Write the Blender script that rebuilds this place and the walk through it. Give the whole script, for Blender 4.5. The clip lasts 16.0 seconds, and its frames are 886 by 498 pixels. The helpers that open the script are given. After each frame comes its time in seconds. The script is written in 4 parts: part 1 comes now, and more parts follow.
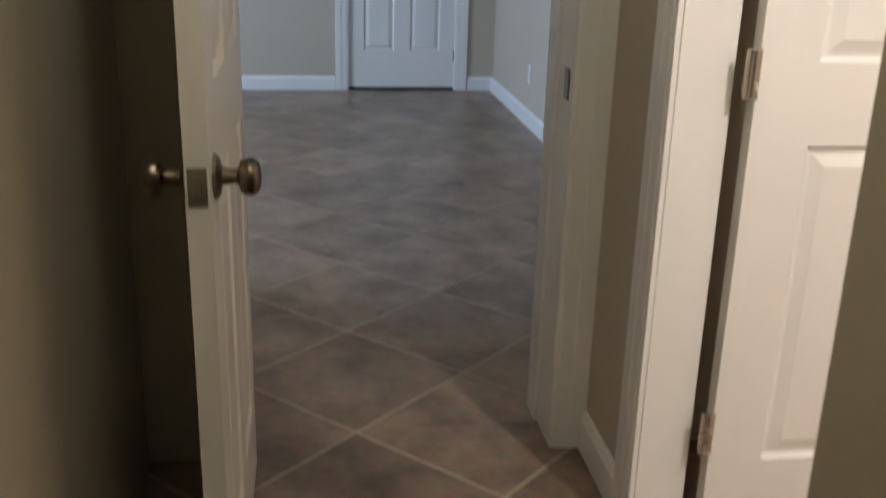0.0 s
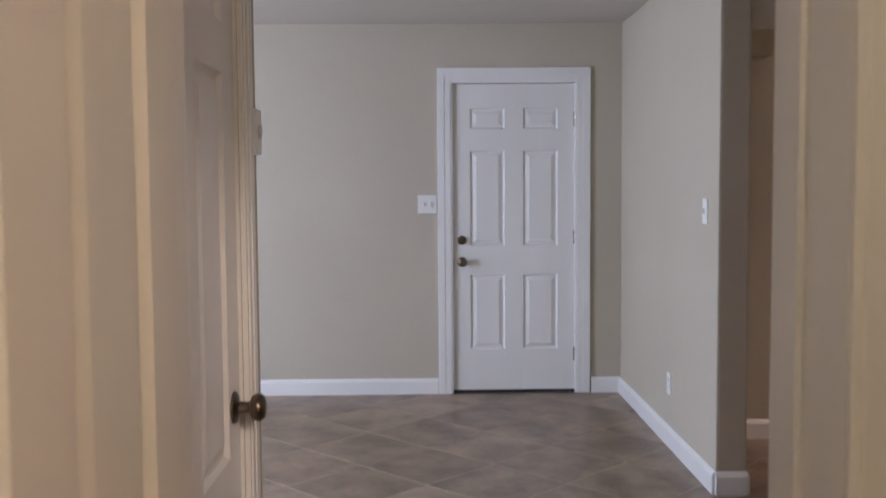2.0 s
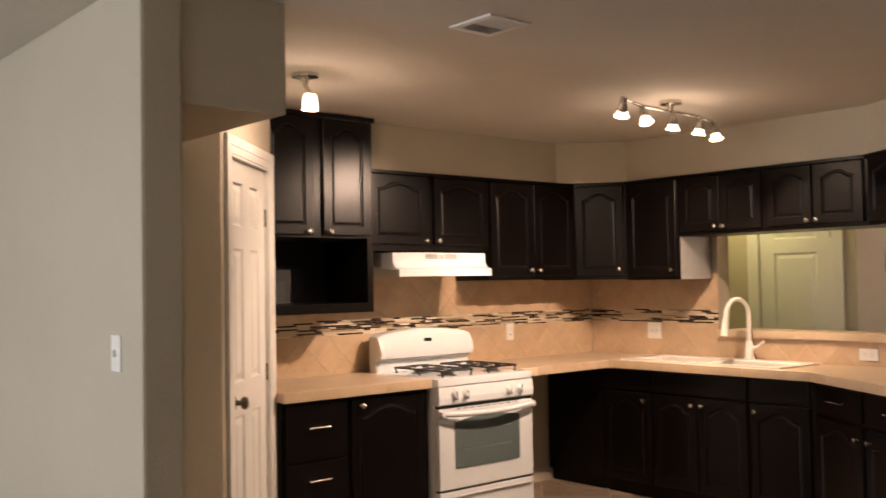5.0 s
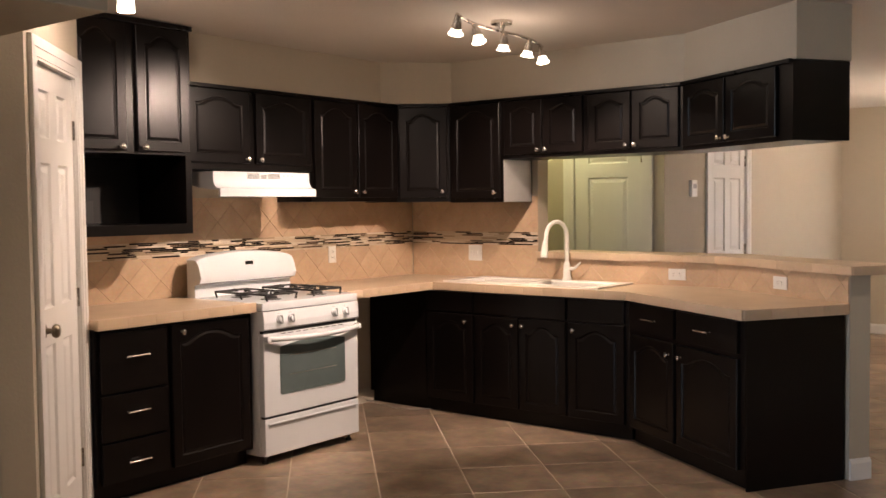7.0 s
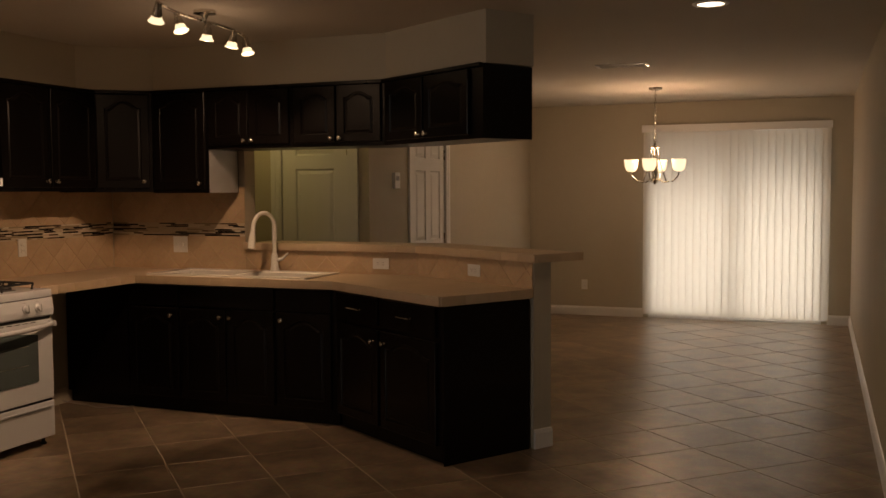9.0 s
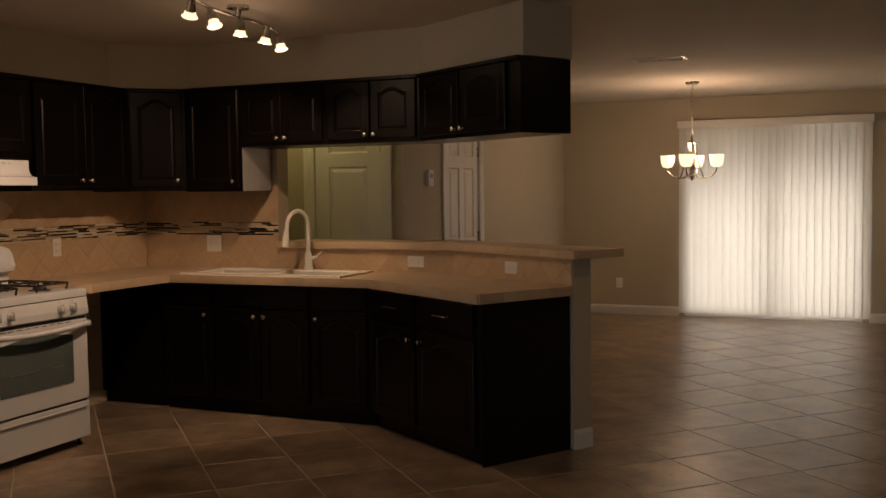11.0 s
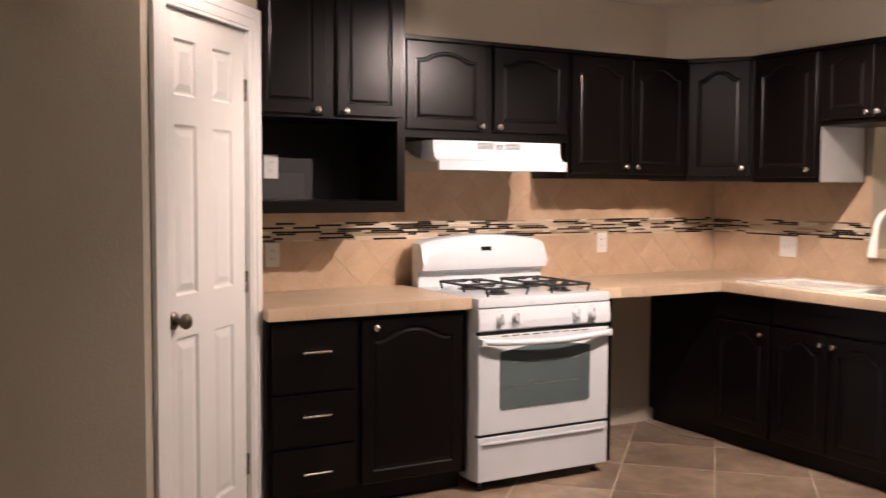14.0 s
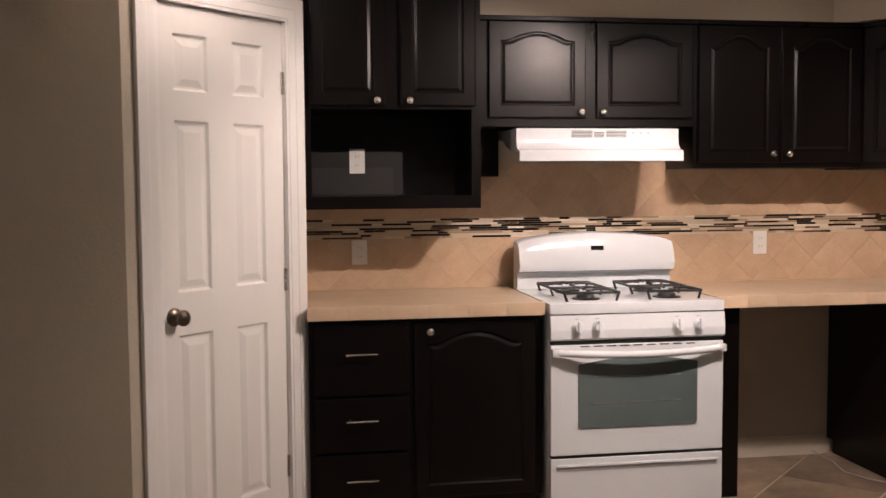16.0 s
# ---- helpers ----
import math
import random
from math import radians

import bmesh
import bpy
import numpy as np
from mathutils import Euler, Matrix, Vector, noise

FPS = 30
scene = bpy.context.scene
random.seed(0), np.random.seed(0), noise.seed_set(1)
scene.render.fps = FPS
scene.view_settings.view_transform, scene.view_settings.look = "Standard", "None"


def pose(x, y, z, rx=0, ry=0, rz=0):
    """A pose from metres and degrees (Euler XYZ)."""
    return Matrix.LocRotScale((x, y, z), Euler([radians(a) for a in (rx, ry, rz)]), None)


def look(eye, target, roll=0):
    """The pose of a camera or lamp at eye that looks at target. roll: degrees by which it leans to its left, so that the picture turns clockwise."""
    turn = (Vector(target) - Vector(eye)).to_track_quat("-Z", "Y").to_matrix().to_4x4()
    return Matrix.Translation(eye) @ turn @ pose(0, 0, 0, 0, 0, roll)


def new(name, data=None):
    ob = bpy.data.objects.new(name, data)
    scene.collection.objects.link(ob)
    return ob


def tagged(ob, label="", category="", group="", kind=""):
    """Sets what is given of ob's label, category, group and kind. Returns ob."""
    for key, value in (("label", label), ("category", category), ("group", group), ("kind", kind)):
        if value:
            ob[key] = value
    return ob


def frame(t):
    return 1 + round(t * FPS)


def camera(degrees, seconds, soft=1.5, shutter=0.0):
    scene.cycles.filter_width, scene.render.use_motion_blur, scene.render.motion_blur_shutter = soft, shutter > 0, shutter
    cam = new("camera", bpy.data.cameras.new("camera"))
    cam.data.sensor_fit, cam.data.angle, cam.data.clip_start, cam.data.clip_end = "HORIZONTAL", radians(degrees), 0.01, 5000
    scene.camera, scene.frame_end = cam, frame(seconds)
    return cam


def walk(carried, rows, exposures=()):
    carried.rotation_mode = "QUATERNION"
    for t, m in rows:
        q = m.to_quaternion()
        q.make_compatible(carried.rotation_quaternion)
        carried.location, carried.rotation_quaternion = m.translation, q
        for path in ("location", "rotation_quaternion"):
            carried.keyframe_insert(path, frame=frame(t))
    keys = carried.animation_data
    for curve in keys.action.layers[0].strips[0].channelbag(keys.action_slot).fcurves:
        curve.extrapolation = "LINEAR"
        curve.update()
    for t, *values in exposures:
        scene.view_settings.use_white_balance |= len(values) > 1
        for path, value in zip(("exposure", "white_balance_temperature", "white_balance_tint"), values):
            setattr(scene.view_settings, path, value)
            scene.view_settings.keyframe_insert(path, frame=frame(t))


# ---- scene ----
# ---- camera and walk ----
cam = camera(49.0, 16.0, soft=1.5, shutter=0.35)
PATH = [
    (0, (1.025, 0.549, 1.257), (1.285, 2.425, 0.615), 1.6),
    (0.5, (1.061, 0.718, 1.321), (1.258, 2.671, 0.937), 0.8),
    (1, (1.105, 0.916, 1.373), (1.239, 2.895, 1.121), -0.3),
    (1.5, (1.142, 1.225, 1.373), (1.22, 3.214, 1.171), -0.7),
    (2, (1.141, 1.613, 1.389), (1.169, 3.609, 1.258), -0.4),
    (2.5, (1.188, 1.927, 1.434), (1.196, 3.925, 1.513), 0.5),
    (3, (1.177, 2.136, 1.459), (1.325, 4.109, 1.749), 0.1),
    (3.5, (1.105, 2.419, 1.433), (1.595, 4.339, 1.703), -0.5),
    (4, (1.099, 2.646, 1.442), (1.92, 4.46, 1.639), -1.4),
    (4.5, (1.139, 2.822, 1.449), (2.217, 4.501, 1.581), -1.3),
    (5, (1.184, 3.0, 1.473), (2.481, 4.522, 1.54), -1.0),
    (7.5, (1.168, 3.192, 1.446), (2.798, 4.345, 1.332), -0.4),
    (8, (1.131, 3.138, 1.447), (2.85, 4.154, 1.335), -0.3),
    (8.5, (1.056, 3.137, 1.482), (2.858, 3.995, 1.359), -0.3),
    (9, (1.106, 3.12, 1.471), (2.968, 3.84, 1.35), -0.3),
    (11.5, (1.226, 3.255, 1.445), (3.043, 4.081, 1.328), -1.1),
    (12, (1.391, 3.339, 1.45), (3.054, 4.444, 1.329), -1.0),
    (12.5, (1.616, 3.438, 1.434), (3.123, 4.748, 1.32), -0.6),
    (13, (1.875, 3.454, 1.41), (3.241, 4.91, 1.301), -0.1),
    (13.5, (2.144, 3.497, 1.409), (3.386, 5.06, 1.296), 0.4),
    (14, (2.458, 3.493, 1.422), (3.437, 5.233, 1.296), 0.3),
    (14.5, (2.741, 3.488, 1.443), (3.459, 5.348, 1.298), 0.0),
    (15, (3.042, 3.481, 1.43), (3.59, 5.399, 1.285), -0.3),
    (15.5, (3.356, 3.468, 1.406), (3.777, 5.419, 1.269), -0.5),
    (16, (3.713, 3.417, 1.405), (4.029, 5.387, 1.274), -0.4),
]
EXPOSURES = [(0.0, -0.45, 5000, 7), (0.5, -0.55, 5100, 9), (1.0, -0.45, 5300, 11), (1.5, -0.15, 5400, 14), (2.0, -0.15, 5600, 19), (2.5, 0.25, 6300, 19), (3.0, 0.45, 6200, 15), (3.5, 0.55, 6100, 12), (4.0, 0.45, 6300, 13), (4.5, 0.12, 6600, 13), (5.0, 0.0, 6800, 13), (7.5, 0.0, 6000, 12), (8.0, -0.25, 6100, 12), (8.5, -1.5, 6700, 14), (9.0, -2.05, 8800, 18), (11.3, -1.95, 8000, 16), (11.6, -1.95, 8300, 16), (12.0, -1.6, 11000, 16), (12.5, -0.08, 6600, 14), (13.0, 0.32, 5550, 12), (13.5, 0.22, 5500, 12), (14.5, -0.05, 5450, 11), (16.0, -0.3, 5450, 11)]
walk(cam, [(t, look(eye, target, roll)) for t, eye, target, roll in PATH], EXPOSURES)

# ---- plan, in metres ----
NORTH, SOUTH, EAST, WEST = 8.03, 2.79, 12.3, -2.6
CEIL = 2.44
PX0, PX1, PY0 = 2.41, 2.55, 5.86          # partition between living room and kitchen
SINK_X = 6.98                             # kitchen face of the sink wall
DIAG = Vector((-0.54, -0.8417, 0))        # run of the angled end of the peninsula
OUT = Vector((0.8417, -0.54, 0))          # across it, away from the kitchen

# ---- world, large lights ----
world = bpy.data.worlds.new("world")
scene.world = world
world.use_nodes = True
wn = world.node_tree
sky = wn.nodes.new("ShaderNodeTexSky")
sky.sky_type = "NISHITA"
sky.sun_disc = False
sky.sun_elevation, sky.sun_rotation = radians(48), radians(200)
wn.nodes["Background"].inputs["Strength"].default_value = 0.12
wn.links.new(sky.outputs[0], wn.nodes["Background"].inputs["Color"])


def lamp(name, kind, m, power, colour, size=0.05, size_y=None, cone=None, blend=0.6):
    data = bpy.data.lights.new(name, kind)
    data.energy, data.color = power, colour
    if kind == "AREA":
        data.shape, data.size, data.size_y = "RECTANGLE", size, size_y or size
    elif kind == "SUN":
        data.angle = size
    else:
        data.shadow_soft_size = size
    if cone:
        data.spot_size, data.spot_blend = radians(cone), blend
    ob = new(name, data)
    ob.matrix_world = m
    return ob


WARM = (1.0, 0.73, 0.54)
DAY = (0.84, 0.91, 1.0)
HALL = (1.0, 0.76, 0.54)
lamp("sun", "SUN", pose(0, 0, 8, 42, 0, -20), 3.0, (1.0, 0.95, 0.88), radians(0.5))
lamp("patio_daylight", "AREA", look((12.75, 4.0, 0.72), (0, 4.0, 0.75)), 145, (0.86, 0.93, 1.0), 1.9, 1.35)
lamp("living_window_daylight", "AREA", look((-2.55, 5.6, 1.45), (3, 5.9, 0.35)), 145, DAY, 1.9, 1.3)
SPOTS = [((5.03, 6.13, 2.265), (3.7, 6.9, 0.7), 24, 90), ((5.31, 6.18, 2.265), (4.35, 7.7, 0.75), 175, 84), ((5.60, 6.25, 2.265), (5.95, 7.75, 0.75), 110, 88), ((5.88, 6.28, 2.265), (6.75, 7.1, 0.8), 90, 90), ((6.17, 6.33, 2.265), (6.4, 5.7, 0.9), 66, 96)]
for eye, aim, power, cone in SPOTS:
    lamp("track_bulb_light", "SPOT", look(eye, aim), power, WARM, 0.014, cone=cone, blend=0.6)
lamp("track_glow_light", "POINT", pose(5.58, 6.21, 2.2), 5.0, WARM, 0.12)
lamp("ceiling_spot_light", "POINT", pose(3.613, 6.775, 2.255), 12, WARM, 0.02)
DOWNLIGHTS = [(6.42, 3.665), (4.0, 4.8)]
for (px, py), power in zip(DOWNLIGHTS, (30, 12)):
    lamp("downlight_light", "SPOT", look((px, py, 2.42), (px, py, 0)), power, WARM, 0.06, cone=120, blend=0.8)
lamp("chandelier_light", "POINT", pose(10.6, 4.6, 1.84), 92, WARM, 0.12)
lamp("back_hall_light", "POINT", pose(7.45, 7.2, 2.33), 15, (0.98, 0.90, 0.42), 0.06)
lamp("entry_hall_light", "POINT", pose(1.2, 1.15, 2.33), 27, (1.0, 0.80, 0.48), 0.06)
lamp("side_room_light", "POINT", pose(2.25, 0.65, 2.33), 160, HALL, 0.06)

# ---- materials ----


def material(name, colour, rough=0.6, metal=0.0, coat=0.0, spec=None):
    m = bpy.data.materials.new(name)
    m.use_nodes = True
    b = m.node_tree.nodes["Principled BSDF"]
    b.inputs["Base Color"].default_value = (*colour, 1)
    b.inputs["Roughness"].default_value = rough
    b.inputs["Metallic"].default_value = metal
    b.inputs["Coat Weight"].default_value = coat
    b.inputs["Coat Roughness"].default_value = 0.12
    if spec is not None:
        b.inputs["Specular IOR Level"].default_value = spec
    return m


def nodes_of(m):
    return m.node_tree.nodes, m.node_tree.links, m.node_tree.nodes["Principled BSDF"]


def varied(m, light, dark, scale, fine=0.0, fine_scale=200.0, bump=0.0, bump_scale=120.0, stretch=(1, 1, 1), low=0.35, high=0.7, rough_var=0.0, per_piece=0.0):
    """Two scales of colour variation, grain relief, and a slight change of gloss."""
    n, l, b = nodes_of(m)
    tc = n.new("ShaderNodeTexCoord")
    mp = n.new("ShaderNodeMapping")
    mp.inputs["Scale"].default_value = stretch
    l.new(tc.outputs["Object"], mp.inputs["Vector"])
    vec = mp.outputs["Vector"]
    if per_piece:
        info = n.new("ShaderNodeObjectInfo")
        off = n.new("ShaderNodeVectorMath")
        off.operation = "SCALE"
        off.inputs[0].default_value = (37.0, 53.0, 71.0)
        l.new(info.outputs["Random"], off.inputs["Scale"])
        add = n.new("ShaderNodeVectorMath")
        l.new(vec, add.inputs[0])
        l.new(off.outputs[0], add.inputs[1])
        vec = add.outputs[0]
    tex = n.new("ShaderNodeTexNoise")
    tex.inputs["Scale"].default_value, tex.inputs["Detail"].default_value = scale, 6.0
    tex.inputs["Roughness"].default_value = 0.62
    l.new(vec, tex.inputs["Vector"])
    ramp = n.new("ShaderNodeValToRGB")
    ramp.color_ramp.elements[0].position, ramp.color_ramp.elements[1].position = low, high
    ramp.color_ramp.elements[0].color, ramp.color_ramp.elements[1].color = (*dark, 1), (*light, 1)
    l.new(tex.outputs["Fac"], ramp.inputs["Fac"])
    out = ramp.outputs["Color"]
    if fine:
        t2 = n.new("ShaderNodeTexNoise")
        t2.inputs["Scale"].default_value, t2.inputs["Detail"].default_value = fine_scale, 3.0
        l.new(vec, t2.inputs["Vector"])
        mix = n.new("ShaderNodeMix")
        mix.data_type, mix.blend_type = "RGBA", "OVERLAY"
        mix.inputs["Factor"].default_value = fine
        l.new(out, mix.inputs["A"])
        l.new(t2.outputs["Color"], mix.inputs["B"])
        out = mix.outputs["Result"]
    if per_piece:
        hsv = n.new("ShaderNodeHueSaturation")
        mr = n.new("ShaderNodeMapRange")
        mr.inputs["To Min"].default_value, mr.inputs["To Max"].default_value = 1 - per_piece, 1 + per_piece
        l.new(info.outputs["Random"], mr.inputs["Value"])
        l.new(mr.outputs["Result"], hsv.inputs["Value"])
        l.new(out, hsv.inputs["Color"])
        out = hsv.outputs["Color"]
    l.new(out, b.inputs["Base Color"])
    if rough_var:
        mr = n.new("ShaderNodeMapRange")
        r = b.inputs["Roughness"].default_value
        mr.inputs["To Min"].default_value, mr.inputs["To Max"].default_value = max(0.02, r - rough_var), min(1, r + rough_var)
        l.new(tex.outputs["Fac"], mr.inputs["Value"])
        l.new(mr.outputs["Result"], b.inputs["Roughness"])
    if bump:
        t3 = n.new("ShaderNodeTexNoise")
        t3.inputs["Scale"].default_value, t3.inputs["Detail"].default_value = bump_scale, 4.0
        l.new(vec, t3.inputs["Vector"])
        bp = n.new("ShaderNodeBump")
        bp.inputs["Strength"].default_value, bp.inputs["Distance"].default_value = bump, 0.004
        l.new(t3.outputs["Fac"], bp.inputs["Height"])
        l.new(bp.outputs["Normal"], b.inputs["Normal"])
    return m


def glow(name, colour, strength):
    m = material(name, colour, 0.4)
    b = m.node_tree.nodes["Principled BSDF"]
    b.inputs["Emission Color"].default_value = (*colour, 1)
    b.inputs["Emission Strength"].default_value = strength
    return m


PAINT = varied(material("wall paint", (0.5, 0.44, 0.36), 0.75), (0.51, 0.46, 0.365), (0.475, 0.425, 0.335), 1.3, 0.05, 60, 0.22, 90, rough_var=0.06)
CEILING = varied(material("ceiling paint", (0.6, 0.56, 0.5), 0.9), (0.60, 0.555, 0.49), (0.565, 0.52, 0.46), 1.1, 0.05, 70, 0.45, 55)
TRIM = varied(material("white trim paint", (0.8, 0.79, 0.77), 0.35), (0.81, 0.80, 0.78), (0.77, 0.755, 0.73), 2.5, 0.03, 80, 0.06, 140, rough_var=0.08)
DOOR = varied(material("white door paint", (0.8, 0.78, 0.75), 0.36), (0.80, 0.785, 0.76), (0.755, 0.74, 0.71), 3.0, 0.03, 90, 0.08, 160, stretch=(1, 1, 0.12), rough_var=0.07)
ESPRESSO = varied(material("espresso wood", (0.012, 0.008, 0.007), 0.29, spec=0.2), (0.0056, 0.0040, 0.0036), (0.0030, 0.0021, 0.0019), 3.0, 0.06, 120, 0.018, 60, stretch=(1, 1, 0.25), rough_var=0.05)
CABIN = varied(material("cabinet inside", (0.012, 0.009, 0.008), 0.6), (0.006, 0.005, 0.004), (0.004, 0.003, 0.003), 4.0)
PANEL = varied(material("unfinished cabinet side", (0.5, 0.47, 0.43), 0.45), (0.30, 0.285, 0.275), (0.24, 0.225, 0.215), 3.0, 0.1, 100)
STONE = varied(material("travertine worktop", (0.6, 0.46, 0.32), 0.36), (0.62, 0.475, 0.335), (0.53, 0.395, 0.265), 4.5, 0.08, 60, 0.03, 60, rough_var=0.03, per_piece=0.04)
FLOOR_TILE = varied(material("floor tile", (0.32, 0.25, 0.19), 0.34), (0.36, 0.268, 0.19), (0.135, 0.094, 0.064), 4.2, 0.35, 30, 0.10, 45, low=0.33, high=0.66, rough_var=0.1, per_piece=0.12)
GROUT = varied(material("floor grout", (0.42, 0.35, 0.27), 0.85), (0.58, 0.50, 0.40), (0.48, 0.41, 0.32), 9.0, 0.2, 200, 0.2, 200)
SPLASH = varied(material("wall tile", (0.56, 0.40, 0.27), 0.32), (0.60, 0.445, 0.30), (0.50, 0.35, 0.225), 6.0, 0.15, 70, 0.05, 60, rough_var=0.08, per_piece=0.035)
SPLASH_GROUT = varied(material("wall grout", (0.6, 0.5, 0.38), 0.85), (0.60, 0.46, 0.325), (0.54, 0.40, 0.28), 12.0)
ENAMEL = varied(material("white enamel", (0.82, 0.82, 0.81), 0.16, coat=0.3), (0.66, 0.685, 0.71), (0.63, 0.655, 0.68), 3.0, 0.02, 90)
PLASTIC = material("white plastic", (0.78, 0.77, 0.74), 0.4)
PORCELAIN = varied(material("white sink", (0.85, 0.82, 0.76), 0.2), (0.86, 0.83, 0.77), (0.82, 0.79, 0.73), 4.0)
NICKEL = varied(material("brushed nickel", (0.66, 0.63, 0.58), 0.26, 1.0), (0.70, 0.67, 0.62), (0.56, 0.53, 0.48), 30.0, rough_var=0.08)
PEWTER = varied(material("aged pewter", (0.20, 0.165, 0.125), 0.3, 1.0), (0.24, 0.20, 0.15), (0.13, 0.105, 0.08), 40.0, rough_var=0.1)
IRON = varied(material("cast iron", (0.012, 0.012, 0.013), 0.5), (0.016, 0.016, 0.017), (0.008, 0.008, 0.008), 50.0, bump=0.2, bump_scale=300)
BLACK = material("black plastic", (0.012, 0.012, 0.013), 0.35)
OVEN_GLASS = varied(material("oven glass", (0.10, 0.125, 0.125), 0.09), (0.115, 0.142, 0.142), (0.085, 0.108, 0.108), 2.0)
GREY_METAL = varied(material("grey filter mesh", (0.35, 0.33, 0.29), 0.45, 0.8), (0.38, 0.36, 0.32), (0.28, 0.26, 0.23), 60.0)
DARK_GRILLE = varied(material("dusty grille", (0.26, 0.21, 0.165), 0.6), (0.30, 0.245, 0.19), (0.19, 0.15, 0.115), 30.0)
# near-black: shade inside slots and gaps put into the colour; also the door sweep
SLOT = material("dark slot shade and rubber", (0.02, 0.018, 0.016), 0.8)
BULB = glow("lit bulb", (1.0, 0.86, 0.66), 28.0)
SHADE = glow("lit glass shade", (1.0, 0.84, 0.62), 5.5)
# paler than the niche back: light falling there, put into the colour
LIT_PATCH = varied(material("painted light on niche back", (0.03, 0.027, 0.025), 0.5), (0.018, 0.016, 0.015), (0.012, 0.011, 0.010), 5.0)
DOWNLIGHT = glow("lit downlight lens", (1.0, 0.93, 0.82), 14.0)
DISPLAY = material("oven display", (0.01, 0.012, 0.012), 0.1)
MARK = material("grey print", (0.36, 0.36, 0.36), 0.5)
FAINT = material("faint grey print", (0.6, 0.6, 0.59), 0.4)
CABLE = material("white cable", (0.42, 0.40, 0.37), 0.5)
YARD = varied(material("bright yard", (0.4, 0.42, 0.36), 0.9), (0.5, 0.5, 0.45), (0.3, 0.33, 0.24), 0.4)
DRYWALL = varied(material("bare drywall", (0.58, 0.52, 0.44), 0.85), (0.62, 0.55, 0.46), (0.48, 0.42, 0.34), 2.0, 0.1, 50, 0.15, 80)
MOSAIC = material("glass and stone mosaic", (0.3, 0.3, 0.3), 0.14)
n_, l_, b_ = nodes_of(MOSAIC)
i_ = n_.new("ShaderNodeObjectInfo")
r_ = n_.new("ShaderNodeValToRGB")
r_.color_ramp.interpolation = "CONSTANT"
for k_, (p_, c_) in enumerate(((0.0, (0.012, 0.010, 0.009)), (0.27, (0.09, 0.06, 0.042)), (0.37, (0.60, 0.50, 0.38)), (0.68, (0.36, 0.29, 0.20)), (0.84, (0.70, 0.62, 0.50)))):
    e_ = r_.color_ramp.elements[k_] if k_ < 2 else r_.color_ramp.elements.new(p_)
    e_.position, e_.color = p_, (*c_, 1)
l_.new(i_.outputs["Random"], r_.inputs["Fac"])
l_.new(r_.outputs["Color"], b_.inputs["Base Color"])
GLASS = bpy.data.materials.new("window glass")
GLASS.use_nodes = True
b_ = GLASS.node_tree.nodes["Principled BSDF"]
b_.inputs["Transmission Weight"].default_value, b_.inputs["Roughness"].default_value, b_.inputs["IOR"].default_value = 1.0, 0.0, 1.45
BLIND = bpy.data.materials.new("vinyl blind")
BLIND.use_nodes = True
n_, l_ = BLIND.node_tree.nodes, BLIND.node_tree.links
n_.remove(n_["Principled BSDF"])
d_, t_, x_ = n_.new("ShaderNodeBsdfDiffuse"), n_.new("ShaderNodeBsdfTranslucent"), n_.new("ShaderNodeMixShader")
d_.inputs["Color"].default_value, t_.inputs["Color"].default_value = (0.72, 0.68, 0.62, 1), (0.80, 0.76, 0.68, 1)
x_.inputs["Fac"].default_value = 0.45
l_.new(d_.outputs[0], x_.inputs[1])
l_.new(t_.outputs[0], x_.inputs[2])
l_.new(x_.outputs[0], n_["Material Output"].inputs["Surface"])

# ---- mesh helpers ----


def mesh_of(name, bm, mat, smooth=False):
    bmesh.ops.recalc_face_normals(bm, faces=bm.faces)
    me = bpy.data.meshes.new(name)
    bm.to_mesh(me)
    bm.free()
    for m in (mat if isinstance(mat, (list, tuple)) else [mat]):
        me.materials.append(m)
    if smooth:
        me.polygons.foreach_set("use_smooth", [True] * len(me.polygons))
        me.set_sharp_from_angle(angle=radians(38))
    return me


def part(name, bm, mat, parent, label="", m=None, smooth=False):
    ob = new(name, mesh_of(name, bm, mat, smooth))
    ob.parent = parent
    if m is not None:
        ob.matrix_basis = m
    return tagged(ob, label)


def thing(name, m, label, category, group="", kind=""):
    ob = new(name)
    ob.empty_display_size = 0.1
    ob.matrix_basis = m
    return tagged(ob, label, category, group, kind)


def structure(name, bm, mat, label, category="", smooth=False):
    return tagged(new(name, mesh_of(name, bm, mat, smooth)), label, category or name.split("_")[0], kind="structure")


def box(x0, y0, z0, x1, y1, z1, bevel=0.0, bm=None, m=None):
    bm = bm or bmesh.new()
    got = bmesh.ops.create_cube(bm, size=1)["verts"]
    for v in got:
        v.co = Vector(((x0 + x1) / 2 + v.co.x * (x1 - x0), (y0 + y1) / 2 + v.co.y * (y1 - y0), (z0 + z1) / 2 + v.co.z * (z1 - z0)))
    if bevel:
        edges = list({e for v in got for e in v.link_edges})
        got = bmesh.ops.bevel(bm, geom=edges, offset=bevel, segments=2, affect="EDGES", profile=0.7)["verts"]
    if m is not None:
        bmesh.ops.transform(bm, matrix=m, verts=list(set(got)))
    return bm


def boxes(*rows, bevel=0.0):
    bm = bmesh.new()
    for r in rows:
        box(*r, bevel=bevel, bm=bm)
    return bm


